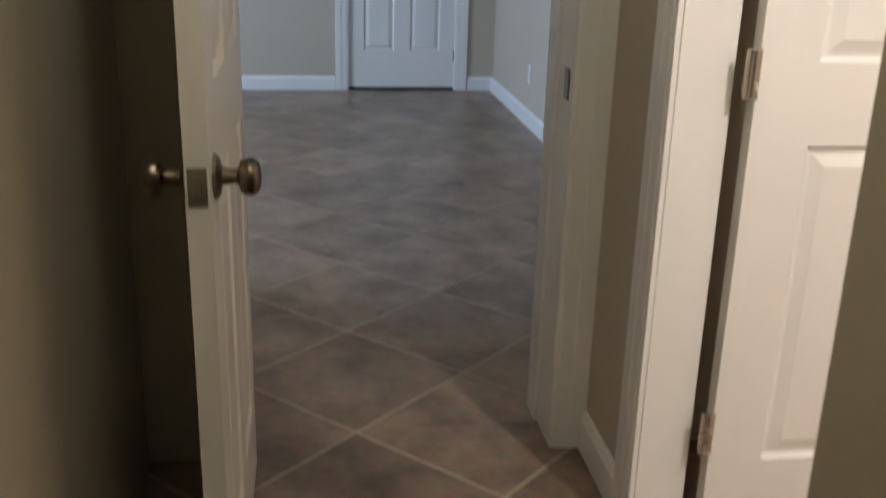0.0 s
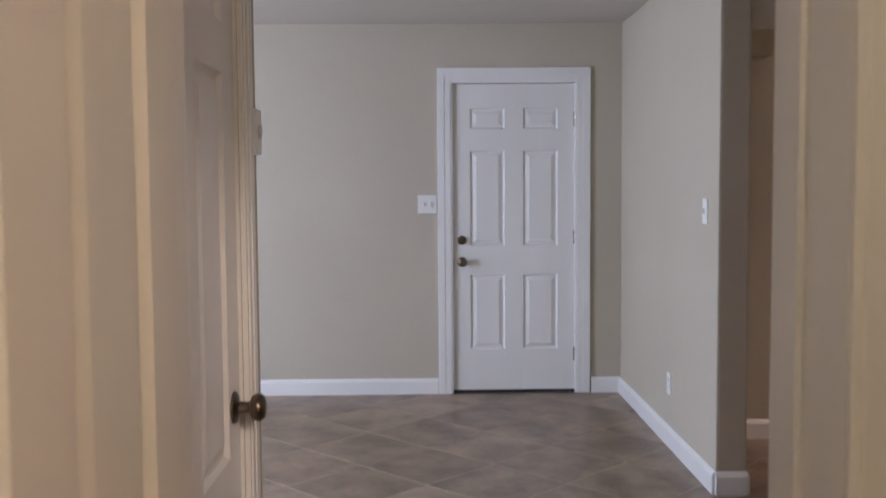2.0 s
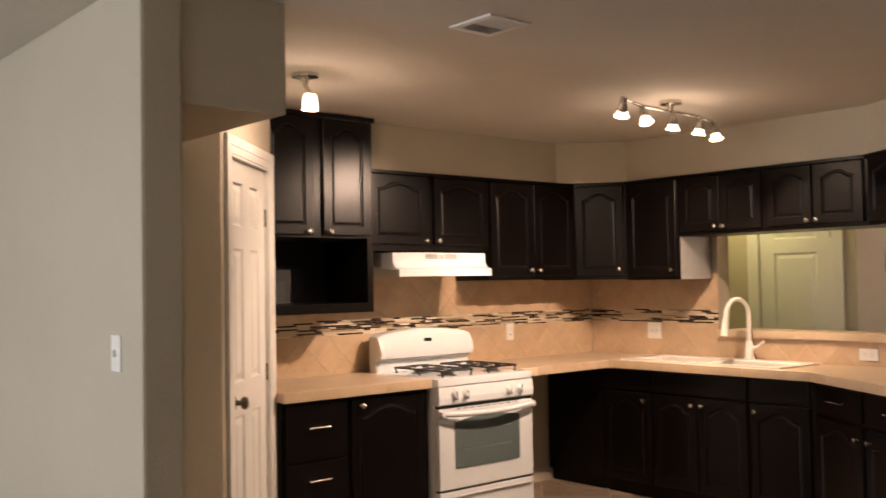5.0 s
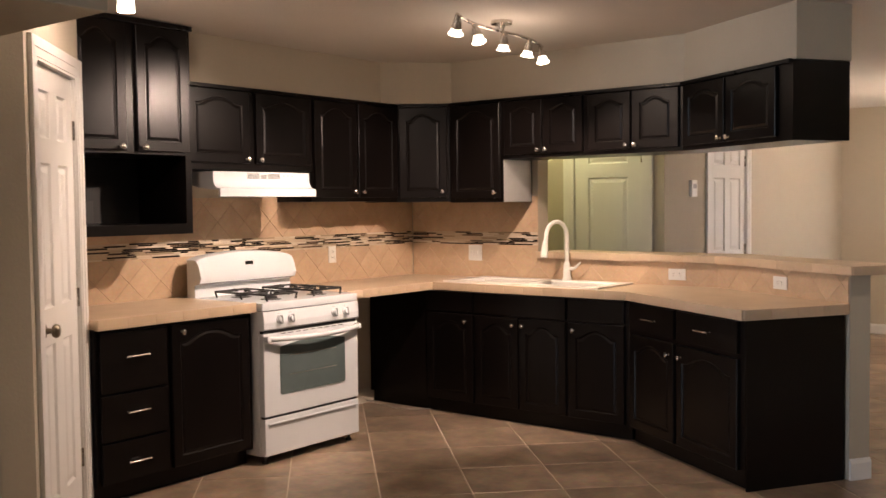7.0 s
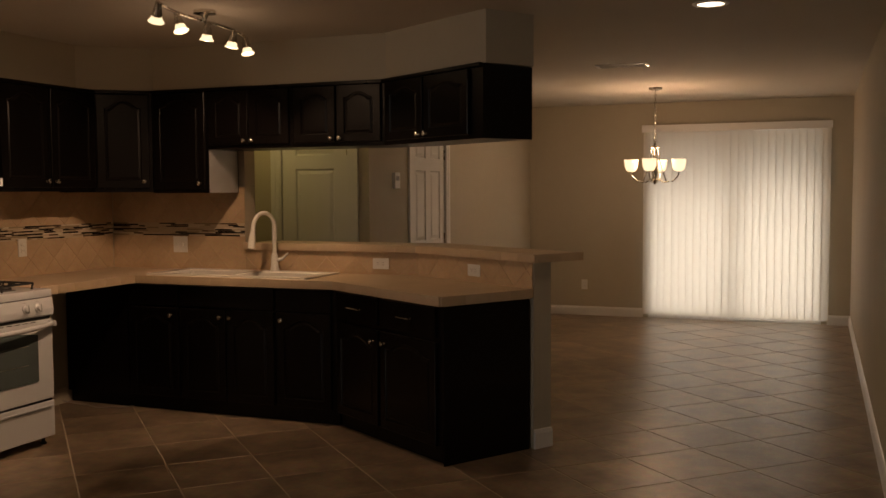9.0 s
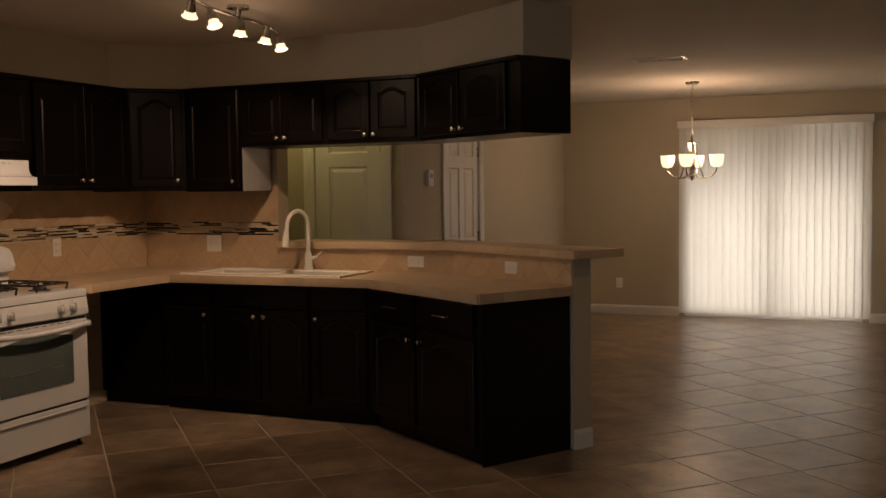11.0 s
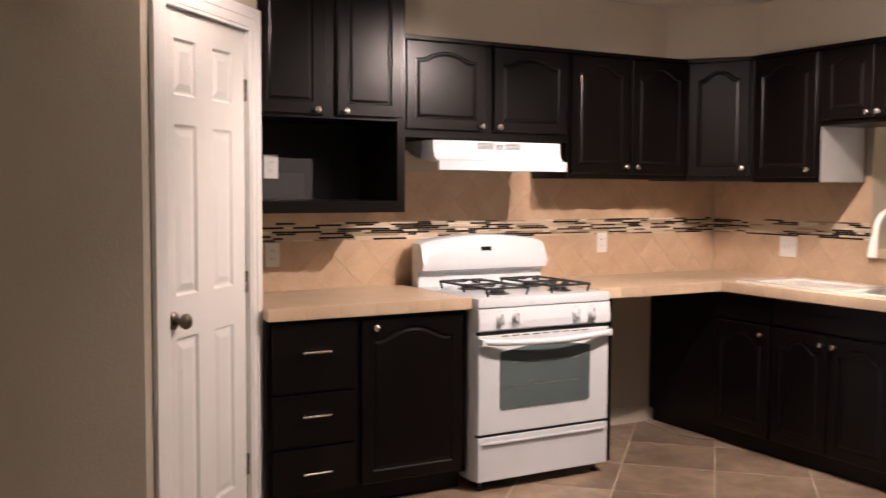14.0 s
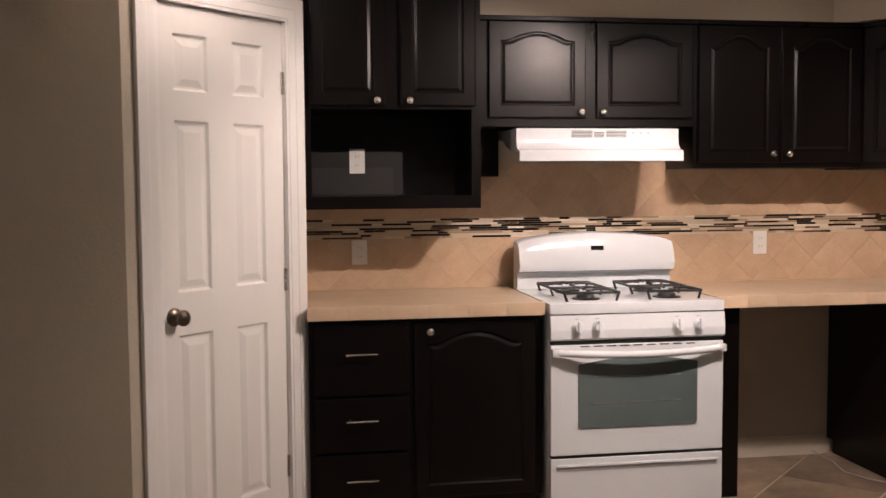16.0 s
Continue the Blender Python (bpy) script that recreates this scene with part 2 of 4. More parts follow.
def prism(points, z0, z1, bm=None, bevel=0.0):
    """A flat outline pulled up from z0 to z1."""
    bm = bm or bmesh.new()
    low = [bm.verts.new((p[0], p[1], z0)) for p in points]
    face = bm.faces.new(low)
    up = bmesh.ops.extrude_face_region(bm, geom=[face])["geom"]
    tops = [g for g in up if isinstance(g, bmesh.types.BMVert)]
    for v in tops:
        v.co.z = z1
    if bevel:
        es = [e for e in bm.edges if e.is_valid and abs(e.verts[0].co.z - z1) < 1e-6 and abs(e.verts[1].co.z - z1) < 1e-6]
        bmesh.ops.bevel(bm, geom=es, offset=bevel, segments=3, affect="EDGES", profile=0.6)
    return bm


def lathe(profile, bm=None, m=None, seg=24):
    """Turned round z: profile of (radius, height)."""
    bm = bm or bmesh.new()
    rings = []
    for r, z in profile:
        rings.append([bm.verts.new((r * math.cos(2 * math.pi * i / seg), r * math.sin(2 * math.pi * i / seg), z)) for i in range(seg)])
    for a, b in zip(rings, rings[1:]):
        for i in range(seg):
            bm.faces.new((a[i], a[(i + 1) % seg], b[(i + 1) % seg], b[i]))
    if profile[0][0] > 1e-5:
        bm.faces.new(rings[0][::-1])
    if profile[-1][0] > 1e-5:
        bm.faces.new(rings[-1])
    bmesh.ops.remove_doubles(bm, verts=[v for r in rings for v in r], dist=1e-6)
    if m is not None:
        bmesh.ops.transform(bm, matrix=m, verts=[v for r in rings for v in r if v.is_valid])
    return bm


def tube(points, r, seg=10, bm=None, closed=False):
    bm = bm or bmesh.new()
    pts = [Vector(p) for p in points]
    rings = []
    side = None
    for i, p in enumerate(pts):
        a = pts[i - 1] if i or closed else p
        b = pts[(i + 1) % len(pts)] if i < len(pts) - 1 or closed else p
        d = (b - a).normalized()
        if side is None:
            side = d.orthogonal().normalized()
        side = (side - d * side.dot(d)).normalized()
        up = d.cross(side)
        rr = r[i] if isinstance(r, (list, tuple)) else r
        rings.append([bm.verts.new(p + rr * (math.cos(2 * math.pi * k / seg) * side + math.sin(2 * math.pi * k / seg) * up)) for k in range(seg)])
    pairs = list(zip(rings, rings[1:])) + ([(rings[-1], rings[0])] if closed else [])
    for a, b in pairs:
        for k in range(seg):
            bm.faces.new((a[k], a[(k + 1) % seg], b[(k + 1) % seg], b[k]))
    if not closed:
        bm.faces.new(rings[0][::-1])
        bm.faces.new(rings[-1])
    return bm


ALONG_Y = Matrix.Rotation(radians(90), 4, "X")     # turns z to -y

# ---- large structure ----
floor = structure("floor", box(WEST - 0.1, -0.6, -0.12, EAST + 0.12, NORTH + 0.12, -0.0015), GROUT, "pale sanded grout bed of the diagonal tile floor", "floor")
ceiling = structure("ceiling", box(WEST - 0.12, -0.7, CEIL, EAST + 0.12, NORTH + 0.12, CEIL + 0.1), CEILING, "beige textured drywall ceiling", "ceiling")

DX0, DX1, DZ = 1.275, 2.13, 2.085                   # hole of the outside door
structure("wall_north", boxes((WEST - 0.12, NORTH, 0, DX0, NORTH + 0.14, CEIL), (DX1, NORTH, 0, EAST + 0.12, NORTH + 0.14, CEIL), (DX0, NORTH, DZ, DX1, NORTH + 0.14, CEIL)), PAINT, "beige painted drywall behind living room and kitchen", "wall")
structure("wall_east", boxes((EAST, SOUTH - 0.12, 0, EAST + 0.12, 3.08, CEIL), (EAST, 4.93, 0, EAST + 0.12, NORTH, CEIL), (EAST, 3.08, 2.06, EAST + 0.12, 4.93, CEIL)), PAINT, "beige painted wall round the patio door", "wall")
structure("wall_west", boxes((WEST - 0.12, -0.7, 0, WEST, 4.65, CEIL), (WEST - 0.12, 6.55, 0, WEST, NORTH, CEIL), (WEST - 0.12, 4.65, 0, WEST, 6.55, 0.8), (WEST - 0.12, 4.65, 2.1, WEST, 6.55, CEIL)), PAINT, "beige painted wall with the living room window", "wall")
HX0, HX1 = 0.845, 1.605                              # hall doorway
structure("wall_south", boxes((WEST, SOUTH - 0.12, 0, HX0 - 0.02, SOUTH, CEIL), (HX1 + 0.02, SOUTH - 0.12, 0, EAST, SOUTH, CEIL), (HX0 - 0.02, SOUTH - 0.12, 2.06, HX1 + 0.02, SOUTH, CEIL)), PAINT, "beige painted wall with the hall doorway", "wall")
structure("wall_partition", box(PX0, PY0, 0, PX1, NORTH, CEIL, 0.012), PAINT, "beige painted partition with rounded drywall corner", "wall")
structure("wall_soffit_box", box(PX1, PY0 + 0.012, 2.055, 2.935, 6.8155, CEIL, 0.006), PAINT, "beige boxed-in soffit beside the pantry", "wall")
PANTRY = pose(3.1755, 6.8155, 0, 0, 0, 45)
structure("wall_alcove", box(PX1, 6.8155, 0, 3.1755, 6.91, CEIL), PAINT, "beige painted wall beside the pantry door", "wall")
bm = boxes((0.0, 0, 0, 0.13, 0.1, CEIL), (0.77, 0, 0, 0.85, 0.1, CEIL), (0.13, 0, 2.06, 0.77, 0.1, CEIL))
bmesh.ops.transform(bm, matrix=PANTRY, verts=bm.verts)
structure("wall_pantry", bm, PAINT, "beige painted angled wall round the pantry door", "wall")
structure("wall_hall_left", box(0.50, -0.6, 0, 0.62, SOUTH - 0.12, CEIL), PAINT, "tan painted hall wall in shade", "wall")
structure("wall_hall_right", boxes((1.69, 2.295, 0, 1.80, SOUTH - 0.12, CEIL), (1.69, 1.43, 2.06, 1.80, 2.295, CEIL)), PAINT, "tan painted hall wall beside an open door", "wall")
structure("wall_hall_near", boxes((1.53, -0.6, 0, 1.65, 1.37, CEIL), (1.65, 1.25, 0, 1.80, 1.43, CEIL)), PAINT, "tan painted hall wall in shade before the side room", "wall")
structure("wall_hall_end", boxes((0.36, -0.72, 0, 3.4, -0.6, CEIL), (3.3, -0.6, 0, 3.42, SOUTH - 0.12, CEIL)), PAINT, "plain painted wall closing the hall", "wall")
structure("wall_closet", boxes((0.62, SOUTH, 0, 0.745, 2.86, CEIL), (0.62, 3.66, 0, 0.745, 3.86, CEIL), (0.62, 2.86, 2.06, 0.745, 3.66, CEIL), (WEST, 3.74, 0, 0.62, 3.86, CEIL)), PAINT, "beige painted closet wall in the living room", "wall")
# sink wall: full height, then a low wall that turns
BEND = Vector((SINK_X, 5.56, 0))
END = BEND + DIAG * 1.13
structure("wall_sink", box(SINK_X, 6.88, 0, SINK_X + 0.13, NORTH, CEIL), PAINT, "painted wall at the sink", "wall")
TH = 0.13
bend_out = BEND + Vector((TH, -TH * math.tan(0.285), 0))
low_outline = [(SINK_X, 6.88), (BEND.x, BEND.y), (END.x, END.y), tuple((END + OUT * TH).xy), (bend_out.x, bend_out.y), (SINK_X + TH, 6.88)]
structure("wall_low", prism(low_outline, 0, 1.065), PAINT, "painted low wall behind the sink counter", "wall")
# dining room north wall and the small hall behind it
structure("wall_dining", boxes((7.85, 6.33, 0, 8.68, 6.45, CEIL), (9.48, 6.33, 0, EAST, 6.45, CEIL), (8.68, 6.33, 2.06, 9.48, 6.45, CEIL)), PAINT, "beige painted wall of the dining room", "wall")
structure("wall_back_hall", boxes((7.85, 6.45, 0, 7.97, 6.50, CEIL), (7.85, 7.11, 0, 7.97, NORTH, CEIL), (7.85, 6.50, 2.06, 7.97, 7.11, CEIL)), PAINT, "painted wall of the small back hall", "wall")
# soffit over the wall cabinets
UF, US = 7.70, 6.61                                 # fronts of the wall cabinets
C1, C2 = (6.28, UF), (US, 7.37)
UB = Vector((US, 5.63, 0))
UE = UB + DIAG * 0.974
soffit_outline = [(4.55, NORTH), (4.55, UF + 0.02), (C1[0], UF + 0.02), (C2[0] + 0.02, C2[1]), (UB.x + 0.02, UB.y), tuple((UE + OUT * 0.02).xy), tuple((UE + OUT * 0.36).xy), (SINK_X, 5.5), (SINK_X, NORTH)]
structure("wall_soffit", prism(soffit_outline, 2.155, CEIL), PAINT, "beige painted soffit above the wall cabinets", "wall")


# ---- doors, casings, baseboards ----
def baseboard(name, pts, h=0.105, t=0.016, mat=None, label="white painted wooden baseboard"):
    """A skirting along a line of floor points; it stands to the left of the way."""
    bm = bmesh.new()
    for a, b in zip(pts, pts[1:]):
        a, b = Vector((*a, 0)), Vector((*b, 0))
        d = (b - a).normalized()
        nrm = Vector((-d.y, d.x, 0))
        prof = [(0.0, 0.0), (t, 0.0), (t, h - 0.022), (t * 0.45, h - 0.004), (0.0, h)]
        ends = [[bm.verts.new(p + nrm * q[0] + Vector((0, 0, q[1]))) for q in prof] for p in (a, b)]
        for i in range(5):
            bm.faces.new((ends[0][i], ends[0][(i + 1) % 5], ends[1][(i + 1) % 5], ends[1][i]))
        bm.faces.new(ends[0][::-1])
        bm.faces.new(ends[1])
    structure(name, bm, mat or TRIM, label, "baseboard")


baseboard("baseboard_1", [(1.195, NORTH), (WEST, NORTH)])
baseboard("baseboard_2", [(PX0, NORTH), (2.212, NORTH)])
baseboard("baseboard_3", [(PX1, PY0), (PX0, PY0), (PX0, NORTH)])
baseboard("baseboard_4", [(3.16, 6.8155), (PX1, 6.8155), (PX1, PY0)])
baseboard("baseboard_5", [(EAST, 4.99), (EAST, 6.33), (9.56, 6.33)])
baseboard("baseboard_6", [(8.60, 6.33), (7.85, 6.33)])
baseboard("baseboard_7", [(HX1 + 0.09, SOUTH), (EAST, SOUTH), (EAST, 3.02)])
baseboard("baseboard_8", [(1.69, 2.37), (1.69, SOUTH - 0.12)])
baseboard("baseboard_9", [(6.45, NORTH), (5.7, NORTH)], mat=PAINT, label="tan painted baseboard in the dishwasher gap")
e0, e1 = END, END + OUT * TH
baseboard("baseboard_10", [(SINK_X + TH, NORTH), (bend_out.x, bend_out.y), tuple(e1.xy), tuple(e0.xy)], 0.11)


def casing(name, m, x0, x1, top, w=0.09, depth=0.1, both=True, label="white moulded door casing"):
    """Casing and jamb of an opening in a wall whose face is y = 0 and which goes on to y = depth."""
    bm = bmesh.new()
    for y, s in ((0, -1), (depth, 1)) if both else ((0, -1),):
        for k, (a, t) in enumerate(((0.0, 0.012), (0.012, 0.016), (w * 0.55, 0.019))):
            yy = sorted((y, y + s * t))
            lo, hi = a, w if k == 2 else w - 0.004 * (2 - k)
            box(x0 - hi, yy[0], 0, x0 - lo + 0.004, yy[1], top + hi, 0.003, bm)
            box(x1 + lo - 0.004, yy[0], 0, x1 + hi, yy[1], top + hi, 0.003, bm)
            box(x0 - lo, yy[0], top + lo - 0.004, x1 + lo, yy[1], top + hi, 0.003, bm)
    box(x0 - 0.018, 0.001, 0, x0 + 0.004, depth - 0.001, top + 0.018, 0, bm)
    box(x1 - 0.004, 0.001, 0, x1 + 0.018, depth - 0.001, top + 0.018, 0, bm)
    box(x0 + 0.004, 0.001, top - 0.004, x1 - 0.004, depth - 0.001, top + 0.018, 0, bm)
    bmesh.ops.transform(bm, matrix=m, verts=bm.verts)
    return structure(name, bm, TRIM, label, "door trim")


def panel_leaf(w, h, cols, rows, t=0.035):
    """A moulded panel leaf, from x = 0 to w and y = 0 to t, with raised panels on both faces."""
    bm = bmesh.new()
    xs = sorted({0.0, w, *[c for p in cols for c in p]})
    zs = sorted({0.0, h, *[c for p in rows for c in p]})
    for y, s in ((0.0, 1), (t, -1)):
        for xa, xb in zip(xs, xs[1:]):
            for za, zb in zip(zs, zs[1:]):
                q = [(xa, za), (xb, za), (xb, zb), (xa, zb)]
                if (xa, xb) in [tuple(c) for c in cols] and (za, zb) in [tuple(r) for r in rows]:
                    loops = []
                    for inset, deep in ((0, 0), (0.009, 0.011), (0.017, 0.011), (0.042, 0.002)):
                        loops.append([bm.verts.new((x + (inset if k in (0, 3) else -inset), y + s * deep, z + (inset if k in (0, 1) else -inset))) for k, (x, z) in enumerate(q)])
                    for a, b in zip(loops, loops[1:]):
                        for k in range(4):
                            bm.faces.new((a[k], a[(k + 1) % 4], b[(k + 1) % 4], b[k]))
                    bm.faces.new(loops[-1])
                else:
                    bm.faces.new([bm.verts.new((x, y, z)) for x, z in q])
    for a, b in (((0, 0), (w, 0)), ((w, 0), (w, h)), ((w, h), (0, h)), ((0, h), (0, 0))):
        bm.faces.new([bm.verts.new(p) for p in ((a[0], 0, a[1]), (b[0], 0, b[1]), (b[0], t, b[1]), (a[0], t, a[1]))])
    bmesh.ops.remove_doubles(bm, verts=bm.verts, dist=1e-5)
    return bm


KNOB_PROFILE = [(0.0, 0.0), (0.033, 0.0), (0.033, 0.004), (0.027, 0.009), (0.013, 0.012), (0.011, 0.03), (0.013, 0.034), (0.024, 0.038), (0.029, 0.048), (0.0285, 0.056), (0.022, 0.064), (0.010, 0.067), (0.0, 0.0675)]


def door_knob(parent, x, z, y, out, mat):
    m = Matrix.Translation((x, y, z)) @ (ALONG_Y if out < 0 else Matrix.Rotation(radians(-90), 4, "X"))
    part("door_knob", lathe(KNOB_PROFILE, m=m), mat, parent, smooth=True)


def hinge(parent, x, z, y=0.0, mat=None, s=1):
    bm = box(x - 0.014, y - 0.004, z - 0.045, x + 0.014, y + 0.001, z + 0.045, 0.001)
    for k in (-1, 0, 1):
        tube([(x, y - 0.006, z + k * 0.03 - 0.014), (x, y - 0.006, z + k * 0.03 + 0.014)], 0.0065, 8, bm)
    part("hinge", bm, mat or NICKEL, parent)


def door(name, m, label, w, h, cols, rows, hinge_x, hinge_zs, knobs, knob_mat, hinge_mat=NICKEL, hinge_y=0.0):
    ob = part(name, panel_leaf(w, h, cols, rows), DOOR, None, m=m)
    tagged(ob, label, "door", kind="structure")
    for x, z, y, out in knobs:
        door_knob(ob, x, z, y, out, knob_mat)
    for z in hinge_zs:
        hinge(ob, hinge_x, z, hinge_y, hinge_mat)
    return ob


STD_ROWS = [(0.19, 0.86), (1.015, 1.63), (1.735, 1.935)]
# outside door
outside = door("door_1", pose(1.297, NORTH + 0.012, 0.02), "white six-panel outside door, closed", 0.808, 2.03, [(0.115, 0.345), (0.465, 0.695)], [(0.275, 0.775), (0.965, 1.595), (1.735, 1.872)],
               0.812, (0.24, 1.02, 1.80), [(0.06, 0.86, 0, -1)], PEWTER, hinge_y=-0.002)
part("deadbolt", lathe([(0, 0), (0.03, 0), (0.03, 0.008), (0.025, 0.016), (0.012, 0.018), (0.012, 0.03), (0, 0.03)], m=Matrix.Translation((0.06, 0, 1.005)) @ ALONG_Y), PEWTER, outside, "dark round deadbolt", smooth=True)
part("door_sweep", box(0.0, -0.006, -0.018, 0.808, 0.03, 0.002), SLOT, outside, "dark rubber sweep")
casing("door_trim_1", pose(0, NORTH, 0), 1.293, 2.109, 2.058, 0.095, 0.14, False)
# pantry door
pantry_door = door("door_2", PANTRY @ pose(0.145, 0.012, 0.012), "white six-panel pantry door, closed", 0.612, 2.035, [(0.080, 0.235), (0.355, 0.51)], STD_ROWS, 0.617, (0.26, 1.02, 1.80), [(0.058, 0.93, 0, -1)], PEWTER, hinge_y=-0.002)
casing("door_trim_2", PANTRY, 0.14, 0.762, 2.055, 0.09, 0.1)
# hall doorway with its door swung back, vent closet door beyond
casing("door_trim_3", pose(0, SOUTH - 0.12, 0), HX0, HX1, 2.05, 0.085, 0.12)
HALL_DOOR = pose(0.842, SOUTH - 0.155, 0.012, 0, 0, -89.6)
hall_door = door("door_3", HALL_DOOR, "white panelled hall door, swung open", 0.755, 2.03, [(0.1, 0.31), (0.425, 0.635)], STD_ROWS, 0.0, (0.3, 1.02, 1.78), [(0.695, 0.885, 0, -1), (0.695, 0.885, 0.035, 1)], PEWTER)
part("latch_plate", box(0.7552, 0.004, 0.857, 0.7572, 0.031, 0.913, 0.0005), NICKEL, hall_door, "worn metal latch plate")
part("latch", box(0.757, 0.012, 0.875, 0.762, 0.023, 0.895, 0.002), NICKEL, hall_door)
bm = box(HX1 - 0.008, SOUTH - 0.095, 0.875, HX1 - 0.003, SOUTH - 0.06, 0.945, 0.001)
structure("door_trim_7", boxes((HX1 - 0.011, SOUTH + 0.012, 0, HX1 + 0.02, SOUTH + 0.10, 2.05), (HX1 + 0.02, SOUTH + 0.02, 0, HX1 + 0.09, SOUTH + 0.105, 2.05)), TRIM, "white built-out jamb board of the hall doorway", "door trim")
strike = structure("strike_plate", bm, PEWTER, "worn metal strike plate on the jamb", "strike plate")
CLOSET = pose(0.745, 2.86, 0, 0, 0, 90)
closet_door = door("door_4", CLOSET @ pose(0.008, 0.008, 0.012), "white closet door with return-air grille, closed", 0.784, 2.03, [(0.11, 0.34), (0.445, 0.675)], [(0.83, 1.60), (1.70, 1.92)], -0.003, (0.3, 1.02, 1.78), [(0.72, 0.925, 0, -1)], PEWTER)
bm = boxes((0.10, -0.006, 0.12, 0.685, 0.0, 0.15), (0.10, -0.006, 0.71, 0.685, 0.0, 0.74), (0.10, -0.006, 0.15, 0.13, 0.0, 0.71), (0.655, -0.006, 0.15, 0.685, 0.0, 0.71))
part("grille_frame", bm, TRIM, closet_door)
# dark sheet in place of the shaded hollow behind the louvres
part("grille_shade", box(0.13, -0.0015, 0.15, 0.655, -0.0005, 0.71), SLOT, closet_door)
for k in range(30):
    part("louvre", box(-0.2625, -0.008, -0.0012, 0.2625, 0.008, 0.0012), DARK_GRILLE, closet_door, m=Matrix.Translation((0.3925, -0.006, 0.16 + k * 0.0185)) @ Matrix.Rotation(radians(40), 4, "X"))
casing("door_trim_4", CLOSET, 0.0, 0.80, 2.055, 0.07, 0.125, False)
# door into the side room, open inwards
side_door = door("door_5", pose(1.828, 2.235, 0.012), "white six-panel door standing open into a side room", 0.76, 2.03, [(0.115, 0.335), (0.425, 0.645)], STD_ROWS, -0.014, (0.26, 0.995, 1.78), [(0.70, 0.915, 0, -1)], PEWTER, hinge_y=-0.004)
casing("door_trim_5", pose(1.69, 1.43, 0, 0, 0, 90) @ Matrix.Diagonal((1, -1, 1, 1)), 0.018, 0.847, 2.05, 0.085, 0.11, False)
# dining side doors
door("door_6", pose(8.695, 6.34, 0.012), "white six-panel closet door in the dining room, closed", 0.77, 2.03, [(0.1, 0.33), (0.44, 0.67)], STD_ROWS, 0.772, (0.3, 1.02, 1.78), [(0.06, 0.92, 0, -1)], NICKEL)
casing("door_trim_6", pose(0, 6.33, 0), 8.69, 9.47, 2.055, 0.085, 0.12, False)
door("door_7", pose(7.862, 7.095, 0.012, 0, 0, -90), "cream panelled door in the back hall, closed", 0.58, 2.03, [(0.12, 0.46)], STD_ROWS, 0.58, (0.3, 1.78), [(0.05, 0.92, 0, -1)], NICKEL)
casing("door_trim_7", pose(7.85, 7.105, 0, 0, 0, -90), 0.005, 0.60, 2.055, 0.085, 0.12, False)


# ---- kitchen ----
structure("wall_pantry_side", box(3.70, 7.44, 0, 3.785, NORTH, CEIL), PAINT, "painted wall between pantry and kitchen counter", "wall")


def cab_door(w, h, arch=True, t=0.02):
    """A framed cabinet leaf with a raised field, arched at its top: x 0 to w, z 0 to h, face at y = -t."""
    bm = bmesh.new()
    s, base = min(0.052, w * 0.17), 0.013
    rise = min(0.05, h * 0.09) if arch else 0.0

    def field(inset):
        x0, x1, z0, z1 = s + inset, w - s - inset, s + inset, h - s * 0.85 - inset
        pts = [(x0, z0), (x1, z0), (x1, z1 - rise)]
        n = 14
        for i in range(1, n):
            u = i / n
            c = max(0.0, math.sin(math.pi * min(1, max(0, (u - 0.12) / 0.76))))
            pts.append((x1 + (x0 - x1) * u, z1 - rise + rise * c ** 0.8))
        pts.append((x0, z1 - rise))
        return pts
    ring = field(0)
    outer = []
    for k, (x, z) in enumerate(ring):
        outer.append((0, 0) if k == 0 else (w, 0) if k == 1 else (w, h) if k == 2 else (0, h) if k == len(ring) - 1 else (x, h))
    layers = [[(x, 0.0, z) for x, z in outer], [(x, -t + 0.003, z) for x, z in outer],
              [(min(max(x, 0.004), w - 0.004), -t, min(max(z, 0.004), h - 0.004)) for x, z in outer],
              [(x, -t, z) for x, z in ring], [(x, -base, z) for x, z in field(0.006)], [(x, -base, z) for x, z in field(0.010)], [(x, -t + 0.0025, z) for x, z in field(0.022)]]
    loops = [[bm.verts.new(p) for p in lay] for lay in layers]
    n = len(ring)
    for a, b in zip(loops, loops[1:]):
        for k in range(n):
            bm.faces.new((a[k], a[(k + 1) % n], b[(k + 1) % n], b[k]))
    bm.faces.new(loops[-1])
    bm.faces.new(loops[0][::-1])
    return bm


def slab_front(w, h, t=0.02):
    return box(0, -t, 0, w, 0, h, 0.004)


PULL = [(0.0, 0.0), (0.008, 0.0), (0.0055, 0.004), (0.005, 0.012), (0.009, 0.016), (0.0145, 0.02), (0.0145, 0.024), (0.010, 0.028), (0.0, 0.029)]


def knob_part(parent, x, z, y=-0.02):
    part("knob", lathe(PULL, m=Matrix.Translation((x, y, z)) @ ALONG_Y, seg=16), NICKEL, parent, "brushed nickel round knob", smooth=True)


def bar_handle(parent, x, z, y=-0.02, w=0.13):
    bm = tube([(x - w / 2, y - 0.026, z), (x + w / 2, y - 0.026, z)], 0.0052, 10)
    for k in (-1, 1):
        tube([(x + k * w * 0.36, y + 0.001, z), (x + k * w * 0.36, y - 0.026, z)], 0.0045, 8, bm)
    part("handle", bm, NICKEL, parent, "brushed nickel bar handle", smooth=True)


